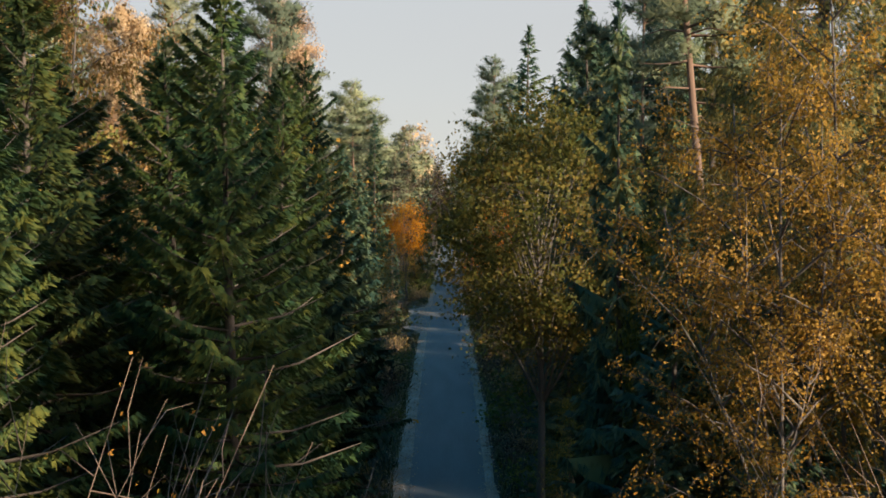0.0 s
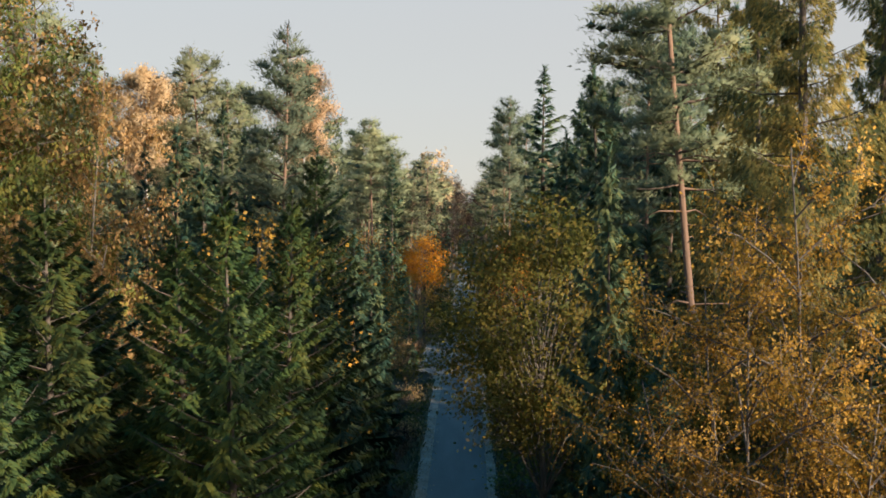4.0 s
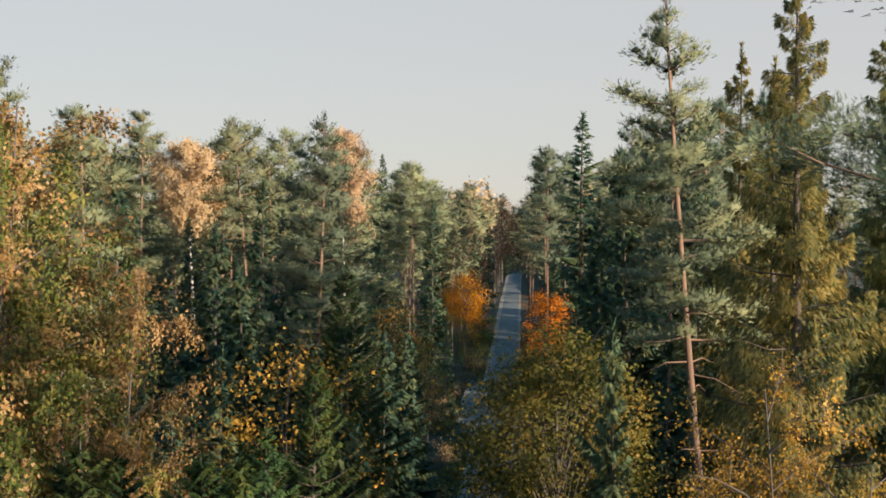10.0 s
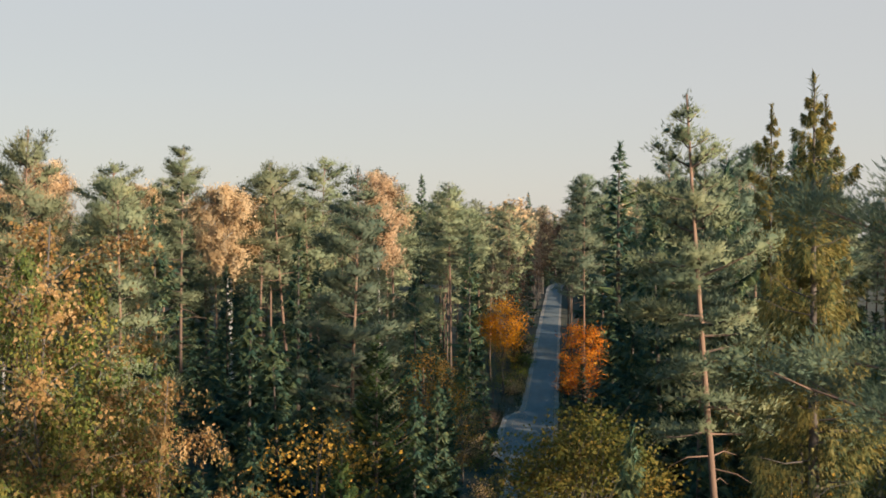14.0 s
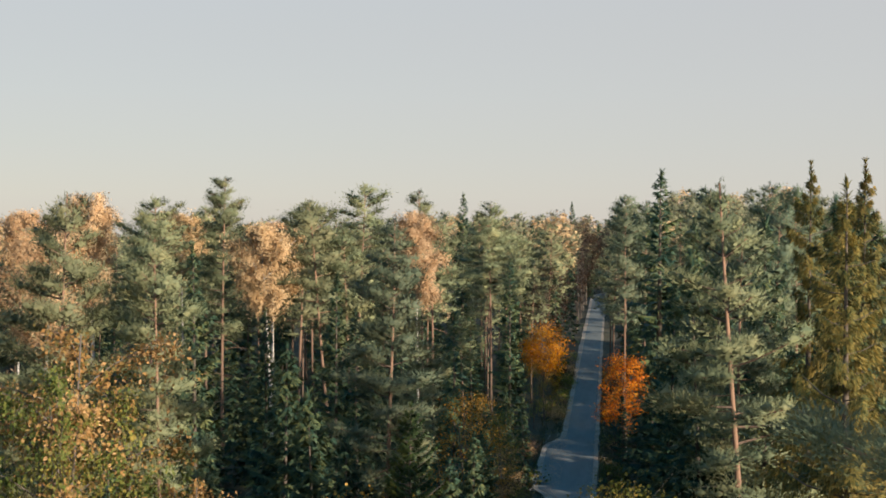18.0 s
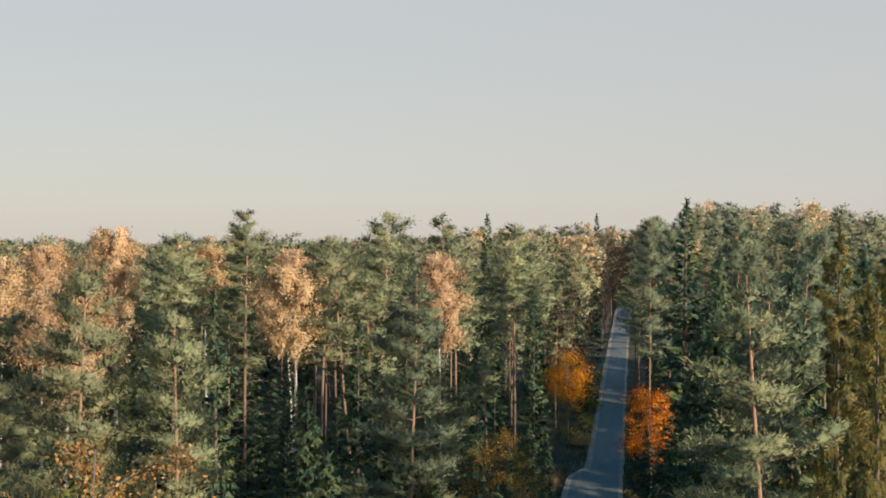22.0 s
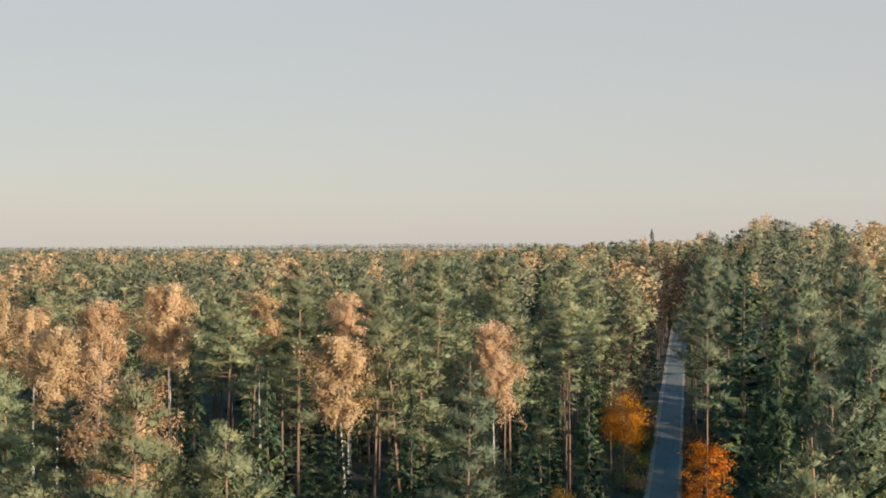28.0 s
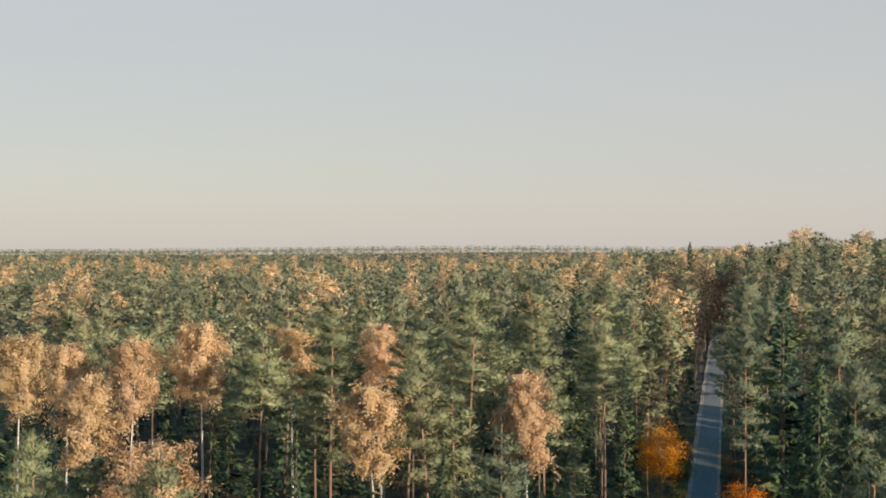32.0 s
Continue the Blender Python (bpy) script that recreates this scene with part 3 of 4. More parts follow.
def make_broadleaf(seed, h, r, clumps, leaves, size, material, low=0.2, detail=2):
    """A rounded broad-leaved tree: limbs from low down, leaves in uneven bunches with gaps."""
    rng = np.random.default_rng(seed)
    tw, limbs = Wood(), []
    line = trunk_line(rng, h * 0.8, 0.4)
    tw.tube(line, list(np.linspace(0.009 * h + 0.03, 0.02, len(line))), 7)
    allv = []
    for i in range(clumps):
        d = unit(rng.normal(size=(1, 3)))[0]
        rad = rng.uniform(0.35, 1.0) ** 0.5
        zc = h * (low + 1.0) * 0.5
        c = np.array([d[0] * r * rad, d[1] * r * rad, zc + d[2] * (h * (1 - low) * 0.5) * rad * rng.uniform(0.88, 1.0)])
        c[:2] *= 1.0 - 0.25 * max(0, (c[2] - zc) / (h * 0.5))
        if i % 4 == 0:
            z0 = max(0.3 * h, min(0.7 * h, c[2] - 0.2 * h - 0.4 * r * rad))
            o = on_line(line, z0)
            midp = o * 0.45 + c * 0.55 + UP * (0.04 * h)
            w = Wood() if detail > 1 else tw
            w.tube([o, midp, c], [0.028, 0.016, 0.005], 4)
            if detail > 1:
                limbs.append(w)
                for _ in range(4):
                    w.tube([midp * 0.4 + c * 0.6, c + rng.normal(size=3) * 0.7], [0.01, 0.003], 3)
        sp = rng.uniform(0.35, 0.7)
        q = rng.normal(size=(leaves, 3)) * np.array([sp, sp, sp * 0.7])
        a = unit(rng.normal(size=(leaves, 3)) + d * 0.5 - UP * 0.3)
        L = size * rng.uniform(0.6, 1.3, leaves)
        allv.append(cards(c + q, a, L, L * rng.uniform(0.55, 0.9, leaves), rng, unit(q) * 0.7 + d * 0.6 + UP * 0.2))
    return {"trunk": (tw, BARK_GREY), "limbs": limbs, "limb_mat": BARK_GREY, "crown": (np.concatenate(allv), material), "h": h}


def make_shrub(seed, h, stems, spread, leaning, leaves, material):
    """A tall thicket shrub: many thin whippy stems from one foot, nearly bare."""
    rng = np.random.default_rng(seed)
    tw, limbs, allv = Wood(), [], []
    tw.tube([(0, 0, -0.1), (0.02, 0, 0.5)], [0.16, 0.09], 7)
    for i in range(stems):
        az, ln = i * 2.4 + rng.uniform(-0.4, 0.4), h * rng.uniform(0.55, 1.05)
        d = np.array([math.cos(az), math.sin(az), 0]) * spread * rng.uniform(0.2, 1.0) + np.array([leaning, 0, 0])
        side = rng.normal(size=3) * 0.25

        def at(s):
            return d * (ln * s ** 1.3) + UP * (ln * s * (1 - 0.12 * s)) + side * math.sin(3 * s)
        w = Wood()
        w.tube([at(s) for s in (0, 0.25, 0.5, 0.75, 1.0)], [0.017, 0.014, 0.011, 0.008, 0.003], 5)
        for t in range(9):
            s = rng.uniform(0.3, 0.95)
            e = at(s) + rng.normal(size=3) * 0.45 + UP * 0.5 + d * 0.8
            w.tube([at(s), at(s) * 0.4 + e * 0.6 + rng.normal(size=3) * 0.06, e], [0.009, 0.006, 0.002], 3)
            p = e + rng.normal(size=(leaves, 3)) * 0.22
            L = 0.08 * rng.uniform(0.7, 1.3, leaves)
            allv.append(cards(p, unit(rng.normal(size=(leaves, 3)) - UP * 0.5), L, L * 0.65, rng, rng.normal(size=(leaves, 3))))
        limbs.append(w)
    return {"trunk": (tw, BARK_GREY), "limbs": limbs, "limb_mat": TWIG, "crown": (np.concatenate(allv), material), "h": h}


def make_bush(seed, h, r, clumps, leaves, size, material):
    """A low roadside bush: twigs from the ground, leaves all over."""
    rng = np.random.default_rng(seed)
    tw, allv = Wood(), []
    for i in range(clumps):
        az, k = rng.uniform(0, 6.28), rng.uniform(0.1, 1) ** 0.5
        c = np.array([math.cos(az) * r * k, math.sin(az) * r * k, h * rng.uniform(0.3, 1.0) * (1.1 - 0.5 * k)])
        tw.tube([(c[0] * 0.1, c[1] * 0.1, -0.1), tuple(c * np.array([0.5, 0.5, 0.6])), tuple(c)], [0.02, 0.012, 0.004], 3)
        q = rng.normal(size=(leaves, 3)) * 0.24
        L = size * rng.uniform(0.6, 1.3, leaves)
        allv.append(cards(c + q, unit(rng.normal(size=(leaves, 3))), L, L * 0.7, rng, q + UP * 0.2))
    return {"trunk": (tw, TWIG), "limbs": [], "crown": (np.concatenate(allv), material), "h": h}


def finish(name, parts):
    """Turns the parts of a tree into meshes that its copies share."""
    out = {"h": parts["h"], "name": name, "meshes": []}
    data, mat = parts["trunk"]
    out["meshes"].append(("trunk", data.mesh("trunk", mat)))
    for w in parts["limbs"]:
        out["meshes"].append(("limb", w.mesh("limb", parts.get("limb_mat", mat))))
    data, mat = parts["crown"]
    out["meshes"].append(("crown", foliage_mesh("crown", data, mat)))
    return out


def plant(tree, x, y, top, label, group="", spin=0.0, wide=1.0, lean=(0, 0)):
    """Sets a tree on the ground at x, y so that its top reaches the height top."""
    g = float(ground_z(x, y)) - 0.08
    s = (top - g) / tree["h"]
    root = new(tree["name"])
    root.empty_display_size = 0.5
    root.matrix_world = pose(x, y, g, lean[0], lean[1], 0) @ pose(0, 0, 0, 0, 0, spin) @ Matrix.Diagonal((s * wide, s * wide, s, 1))
    tagged(root, label, "tree", group)
    for key, me in tree["meshes"]:
        ob = new(key, me)
        ob.parent = root
    return root


# library: full detail for trees near the path, less for those farther on
SP_N = [finish("spruce_tree", make_spruce(11 + k, 18, 3.8, 210, 420, 0.165, 0.06, 2, SPRUCE_G)) for k in range(3)]
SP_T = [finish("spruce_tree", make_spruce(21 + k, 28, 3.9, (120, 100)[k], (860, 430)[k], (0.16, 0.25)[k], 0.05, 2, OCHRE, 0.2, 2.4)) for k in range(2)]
SP_M = [finish("spruce_tree", make_spruce(31 + k, 24, 3.0, 130, 64, 0.44, 0.06, 1, ragged=0.45)) for k in range(4)]
PI_N = [finish("pine_tree", make_pine(51 + k, 27, 3.1, 60, 15, 72, 0.19, (0.40, 0.46, 0.5)[k], puff=1.1)) for k in range(3)]
SP_Q = [finish("spruce_tree", make_spruce(36 + k, 14, 2.6, 110, 110, 0.32, 0.06, 1, ragged=0.5)) for k in range(3)]
SP_L = [finish("spruce_tree", make_spruce(41 + k, 24, 3.0, 70, 18, 1.1, 0.06, 1)) for k in range(2)]
PI_L = [finish("pine_tree", make_pine(61 + k, 26, 3.8, 36, 7, 12, 0.60, 0.45, 1, puff=1.6)) for k in range(3)]
PI_X = finish("pine_tree", make_pine(58, 27, 4.3, 18, 12, 250, 0.115, 0.77, material=PINE_SHADE, taper=0.8))
PI_R = finish("pine_tree", make_pine(60, 28, 2.4, 48, 11, 56, 0.18, 0.58, bend=0.3, puff=0.85, material=PINE, taper=0.7))
PI_F = finish("pine_tree", make_pine(59, 26, 3.9, 76, 15, 56, 0.23, 0.25, puff=1.15, material=PINE_SHADE, taper=0.7))
PI_K = [finish("pine_tree", make_pine(81 + k, 26, 3.3 + 0.2 * k, 36, 10, 27, 0.33, 0.60 + 0.03 * k, 1, puff=1.4, taper=(0.5, 0.65, 0.55, 0.6)[k])) for k in range(4)]
PI_H = [finish("pine_tree", make_pine(76 + k, 26, 3.4, 44, 11, 42, 0.26, 0.54 + 0.05 * k, 1, puff=1.25, material=PINE_SHADE)) for k in range(3)]
PI_M = [finish("pine_tree", make_pine(71 + k, 26, 3.2 + 0.25 * (k % 3), 42, 11, 42, 0.26, 0.56 + 0.03 * k, 1, puff=1.25, taper=(0.7, 0.5, 0.6, 0.45, 0.55)[k])) for k in range(5)]
BI_N = [finish("birch_tree", make_birch(91 + k, 22, 3.8, 28, 18, 40, 0.135, (GOLD, RUST, GREENING)[k], BARK_GREY, 0.30, stems=2)) for k in range(3)]
BI_M = [finish("birch_tree", make_birch(111 + k, 24, 3.0, 30, 16, 46, 0.19, BIRCH, detail=1, low=0.72, droop=0.7)) for k in range(4)]
AL_N = [finish("alder_tree", make_birch(131 + k, 17, 3.2, 14, 15, 30, 0.085, GOLD, BARK_GREY, 0.52, stems=4, droop=0.3, twig_each=1)) for k in range(2)]
BR_N = [finish("linden_tree", make_broadleaf(151 + k, 16, 3.6, 230, 125, 0.16, OLIVE, 0.36)) for k in range(2)]
BR_Y = finish("maple_tree", make_broadleaf(161, 12, 2.4, 90, 70, 0.20, YELLOW, 0.42))
BR_R = finish("maple_tree", make_broadleaf(162, 12, 2.7, 70, 80, 0.20, RED, 0.3))
BR_M = [finish("young_maple_tree", make_broadleaf(171 + k, 12, 2.6, 70, 62, 0.14, (OLIVE, GOLD, MIXED)[k], 0.15, 1)) for k in range(3)]
SH_N = [finish("hazel_shrub", make_shrub(191 + k, 11, 19, 0.24, 0.22, 2 + 2 * k, GOLD)) for k in range(2)]
BU_M = [finish("roadside_bush", make_bush(195 + k, 1.6, 1.0, 26, 16, 0.16, (OLIVE, BROWN, MIXED)[k])) for k in range(3)]
BN_M = [finish("bare_oak_tree", make_broadleaf(181 + k, 20, 4.0, 90, 24, 0.36, BROWN, 0.25, 1)) for k in range(2)]

PINE_L = "Scots pine with bare reddish stem and grey-green needles"
SPRUCE_L = "dark green spruce with drooping branches"
BIRCH_L = "slender birch with golden brown autumn leaves"
# west of the road
plant(SP_N[0], -3.7, 21.4, 18.8, "young spruce with sunlit yellow-green tip", spin=40)
plant(SP_N[1], -7.6, 22.6, 18.9, "broad spruce with sunlit olive needles", spin=150, wide=1.25)
plant(SP_N[2], -6.4, 16.4, 17.2, "spruce with sunlit drooping branch tips", spin=80, wide=1.1)
for i, (x, y, top, wd) in enumerate([(-9.6, 21.0, 19.4, 1.25), (-5.5, 25.4, 18.2, 1.2), (-12.0, 19.0, 19.5, 1.2), (-5.3, 30.5, 18.0, 1.15), (-8.4, 27.0, 17.8, 1.3)]):
    plant(SP_N[i % 3], x, y, top, "dense dark green spruce with drooping branches", "spruces in a wall beside the road", spin=95 * i, wide=wd)
for i, (x, y, top) in enumerate([(-12.0, 58.0, 22.0), (-9.5, 54.5, 20.0), (-14.5, 61.5, 24.0), (-7.0, 58.5, 19.0), (-11.0, 48.0, 18.5), (-16.0, 52.0, 17.0), (-17.6, 57.0, 18.0), (-20.5, 60.0, 18.5), (-14.0, 55.0, 16.0)]):
    plant(SP_Q[i % 3], x, y, top, "dark green spruce in the shade of pines", "spruces in the forest", spin=95 * i)
plant(SP_N[1], -7.7, 18.5, 17.2, "dense dark green spruce with drooping branches", "spruces in a wall beside the road", spin=20, wide=1.15)
for i, (x, y, top) in enumerate([(-4.5, 41.5, 17.0), (-4.7, 46.5, 15.5), (-4.8, 57.5, 18.5), (-5.0, 63.5, 16.5), (-5.0, 70.5, 18.0), (-5.3, 78.0, 17.0)]):
    plant(SP_Q[i % 3], x, y, top, "dense dark green spruce with drooping branches", "spruces in a wall beside the road", spin=95 * i, wide=0.95)
plant(SP_N[2], -6.0, 52.0, 22.2, SPRUCE_L, spin=10)
plant(SP_N[0], -4.9, 36.0, 19.5, SPRUCE_L, spin=200, wide=0.95)
plant(BI_N[1], -13.4, 30.0, 27.2, "tall birch with rusty orange leaves and pale twigs", spin=30, wide=1.05)
plant(BI_N[2], -11.0, 28.6, 26.4, "birch with leaves still green", spin=220, wide=0.8)
plant(BI_N[1], -9.8, 29.6, 22.6, "birch with green and rust leaves", spin=100, wide=0.75)
plant(BI_N[1], -15.6, 27.4, 26.0, "tall birch with rusty orange leaves and pale twigs", spin=200, wide=1.0)
plant(BR_M[1], -7.5, 46.0, 20.0, "young maple with yellow-brown leaves", spin=0)
plant(BR_M[1], -6.8, 83.0, 19.9, "young maple with pale yellow leaves", spin=80)
plant(PI_F, -10.2, 71.0, 31.5, "full-crowned pine with blue-green needles", spin=20)
plant(PI_N[1], -18.7, 52.8, 29.8, PINE_L, spin=60, wide=0.95)
plant(PI_N[0], -23.8, 52.4, 32.3, PINE_L, spin=10, wide=0.85)
plant(PI_N[2], -36.5, 69.0, 28.8, PINE_L, spin=200, wide=1.1)
plant(PI_N[0], -36.6, 62.7, 31.2, PINE_L, spin=120, wide=0.9)
plant(PI_N[2], -30.5, 55.0, 26.5, PINE_L, spin=300, wide=1.1)
plant(PI_M[2], -17.6, 92.0, 33.4, "Scots pine leaning with a thin crown", spin=40, lean=(0, -7))
plant(PI_N[1], -35.2, 114.7, 36.6, "tall Scots pine with thin crown", spin=0)
for i, (x, y, top) in enumerate([(-11.6, 92, 32.2), (-23.1, 89, 31.4), (-34.6, 130.6, 32.5), (-42.9, 124.7, 33.5), (-46, 108, 34.6), (-50.8, 118.7, 33.2), (-64, 114.2, 32.2), (-61.9, 101.4, 33.9), (-45.4, 84.7, 31.8), (-52.9, 106.6, 33.2), (-37.6, 142.9, 32.8), (-30.4, 65, 30.6)]):
    plant(BI_M[i % 4], x, y, top, BIRCH_L, "birches among the pines", spin=70 * i, wide=(0.85, 0.98, 0.9, 1.0, 0.85)[i % 5])
for i, (x, y, top) in enumerate([(-16, 81, 27.6), (-13.2, 75, 25.4), (-21.4, 82, 25), (-7.6, 134.5, 28.2), (-24, 74, 29.6), (-20.4, 198, 38.2), (-12.5, 261, 35)]):
    plant(SP_M[i % 4], x, y, top, SPRUCE_L, "spruces in the forest", spin=50 * i)
for i, (x, y, top) in enumerate([(-17.5, 93, 31), (-26.5, 111, 33.8), (-9.8, 158, 31.6), (-13.4, 114, 32.4), (-10.2, 139.5, 33), (-22.7, 167, 37.6), (-26.0, 138.6, 36.8), (-15.4, 189, 36.6), (-40.9, 127, 34), (-37.9, 102, 34)]):
    plant(PI_M[i % 5], x, y, top, PINE_L, "pines in the forest", spin=63 * i)
plant(BR_Y, -4.6, 154.6, 20.1, "maple with bright golden yellow leaves at the roadside")
plant(SP_M[1], -6.9, 386, 43.4, "dark spruce above brown bare trees")
# east of the road
plant(PI_R, 9.4, 39.2, 32.1, "leaning pine with long pinkish stem", spin=120, lean=(0, -5))
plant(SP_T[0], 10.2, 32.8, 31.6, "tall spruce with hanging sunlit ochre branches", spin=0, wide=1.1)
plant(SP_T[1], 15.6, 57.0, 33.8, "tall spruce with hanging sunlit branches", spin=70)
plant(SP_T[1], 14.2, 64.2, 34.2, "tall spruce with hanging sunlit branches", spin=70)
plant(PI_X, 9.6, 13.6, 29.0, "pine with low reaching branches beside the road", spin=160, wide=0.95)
# Tall spruces added farther east to shade the lower wood across the road.
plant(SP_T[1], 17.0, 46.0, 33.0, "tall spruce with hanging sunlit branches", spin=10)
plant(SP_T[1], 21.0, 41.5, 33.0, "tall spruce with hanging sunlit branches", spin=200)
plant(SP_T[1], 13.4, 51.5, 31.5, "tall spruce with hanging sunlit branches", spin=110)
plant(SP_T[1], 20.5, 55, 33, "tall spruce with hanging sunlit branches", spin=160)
plant(BI_N[0], 12.4, 26.5, 20.6, "birch with golden leaves behind the spruce", spin=160)
plant(AL_N[0], 6.4, 24.0, 18.3, "alder with golden leaves and many bare stems", spin=0)
plant(SP_Q[2], 4.9, 34.0, 20.6, "slender young spruce with a bright green tip", spin=20, wide=0.6)
plant(AL_N[1], 9.2, 25.0, 20.0, "alder with golden leaves and bare twigs", spin=60)
plant(BR_N[1], 6.6, 33.0, 15.5, "leafy tree turning from green to yellow", spin=0, wide=0.55)
plant(SP_Q[1], 5.6, 29.6, 15.0, "dark spruce behind the alders", spin=30, wide=1.1)
for i, (x, y, top) in enumerate([(5.2, 26.5, 10.0), (6.8, 24.0, 10.5), (8.4, 28.0, 12.5), (5.4, 33.0, 10.5), (7.6, 20.0, 9.5), (10.6, 17.5, 10.5), (12.0, 23.0, 13.0), (5.2, 39.0, 11.5), (5.4, 52.0, 12.0)]):
    plant(SP_Q[i % 3], x, y, top, "low dark spruce in the shade of taller trees", "low spruces by the road", spin=77 * i, wide=1.35)
plant(BR_N[0], 3.7, 46.5, 20.2, "rounded olive-green tree leaning over the road", spin=0)
for i, (x, y, top) in enumerate([(4.5, 41.5, 9.5), (4.6, 44.0, 10.5), (5.6, 46.5, 11.0)]):
    plant(BR_M[0], x, y, top - 1.5, "young maple under the olive-green tree", "young maples", spin=80 * i, wide=0.75)
plant(BR_R, 5.4, 124.5, 18.9, "maple with fiery orange-red leaves at the roadside", wide=0.95)
plant(SP_M[0], 9.2, 134.9, 38.0, "tall dark spruce with pointed top", wide=1.35)
for i, (x, y, top) in enumerate([(5.2, 127.6, 34), (8.4, 157, 35.5), (6.5, 173, 37), (21.5, 131, 36.5), (14.5, 124, 35.6), (13.3, 102.6, 32.5), (10.1, 63.6, 31), (14.3, 79, 32), (17.1, 86, 34)]):
    plant(PI_H[i % 3], x, y, top, "Scots pine with bare stem and shaded blue-green needles", "pines on the hill", spin=47 * i, wide=0.82)
for i, (x, y, top) in enumerate([(9.0, 74.0, 29.0), (12.6, 69.0, 31.0), (17.2, 73.0, 32.5), (12.0, 92.0, 30.0), (8.6, 96.0, 27.0), (11.4, 112.0, 32.0), (20.0, 80.0, 33.0)]):
    plant(SP_Q[i % 3], x, y, top, "dark spruce with hanging branches among pines", "spruces in the forest", spin=81 * i, wide=0.85)

SHRUB_L = "thicket of long bare hazel stems with a few leaves"
for i, (x, y, h, spin) in enumerate([(-5.6, 13.5, 12.4, 20), (-4.4, 14.6, 12.0, -25), (-6.2, 14.2, 13.2, 10), (-3.9, 16.5, 11, 60), (-4.6, 26, 8, 0)]):
    plant(SH_N[0], x, y, float(ground_z(x, y)) + h, SHRUB_L, "bare shrubs by the road", spin)
for i, (x, y, h, spin) in enumerate([(7.4, 13.5, 12.4, 165), (8.2, 15.5, 13, 190), (6.2, 15.5, 10.5, 150), (10.2, 20, 13, 175), (5.0, 20.5, 9, 120)]):
    plant(SH_N[1], x, y, float(ground_z(x, y)) + h, "thicket of leaning bare stems with few golden leaves", "bare shrubs by the road", spin)

# ---- the forest between ----
rng = np.random.default_rng(5)
taken = [(o.matrix_world.translation.x, o.matrix_world.translation.y) for o in scene.objects if o.type == "EMPTY"]


def free(x, y, d):
    return all((x - a) ** 2 + (y - b) ** 2 > d * d for a, b in taken)


# Spruces added behind the camera, never in view, only to block light.
for i, (x, y) in enumerate([(-6, -4), (-9, -8), (-5.6, -12), (-12, -13), (-3.2, -17), (1.5, -19), (-8, -17), (-6, -22), (-14, -19), (-9.5, -25), (-5.2, -8.5)]):
    taken.append((x, y))
    plant(SP_M[i % 4], x, y, 23 + (i * 7 % 4), SPRUCE_L, "spruces in the forest", 40 * i, 1.5)
# More unseen spruces added left of the start as light blockers.
for i, (x, y) in enumerate([(-9, 8), (-9.8, 4.0), (-8, 3), (-10.5, 0.5), (-7.4, -1), (-4.9, -5.5)]):
    taken.append((x, y))
    plant(SP_M[i % 4], x, y, 22 + (i * 7 % 3), SPRUCE_L, "spruces in the forest", 40 * i, 1.45)
# Spruces added out of view or hidden, topped to block the low sun.
for i, (x, y, top) in enumerate([(9.5, 2.0, 23.5), (12.5, 5.0, 24.5), (11.6, 8.6, 22.5), (12.5, -1.5, 24.5), (8.5, -3.5, 23.0), (15.5, 2.0, 25.0), (15.0, 7.0, 23.0), (18.5, 0.0, 26.0), (11.5, -6.0, 25.0), (16.0, -4.0, 26.0), (18.0, 12.0, 19.5), (20.5, 7.0, 20.0), (14.8, 12.8, 18.5), (23.0, 13.0, 17.5), (20.0, 17.0, 19.0), (24.0, 4.0, 22.0), (14.0, -10.0, 26.0), (21.0, -8.0, 26.0), (16.5, 18.0, 17.5), (14.0, 38.0, 16.0), (17.0, 33.0, 16.0), (21.5, 30.0, 17.0), (24.0, 36.0, 19.0), (12.4, 45.0, 15.0)]):
    taken.append((x, y))
    plant(SP_M[i % 4], x, y, top, SPRUCE_L, "spruces in the forest", 40 * i, 1.25)
# One unseen spruce added at the left as a further light blocker.
for i, (x, y) in enumerate([(-15.0, 16.5)]):
    taken.append((x, y))
    plant(SP_M[i % 4], x, y, 17.5, SPRUCE_L, "spruces in the forest", 40 * i, 1.4)
for i in range(44):
    y = 62 + 135 * (i + rng.random()) / 44
    x = float(road_x(y)) - (9.0 if i % 2 else 17.0) - rng.uniform(0, 6) - (3.0 if 100 < y < 150 else 0.0)
    if free(x, y, 2.6):
        taken.append((x, y))
        plant(SP_L[i % 2], x, y, float(ground_z(x, y)) + rng.uniform(8.5, 12.5), "young dark spruce in the understorey", "spruces in the forest", 40 * i, 1.5)
young = []
for i in range(110):
    y = rng.uniform(66, 150)
    x = rng.uniform(-0.36, -0.10) * (y + 20) - rng.uniform(0, 16)
    if free(x, y, 2.8):
        taken.append((x, y))
        young.append((x, y, float(ground_z(x, y)), rng.uniform(8.0, 14.5), 1.4, 0.7 * i))
for i in range(170):
    y = rng.uniform(52, 190)
    x = float(road_x(y)) + 6.5 + rng.uniform(0, 1) ** 1.3 * 36
    along, across = 0.79 * (x - 5.4) - 0.61 * (y - 124.5), 0.61 * (x - 5.4) + 0.79 * (y - 124.5)
    if free(x, y, 2.6) and not (-2 < along < 22 and abs(across) < 3):
        taken.append((x, y))
        young.append((x, y, float(ground_z(x, y)), rng.uniform(9.0, 15.0), 1.4, 0.7 * i))
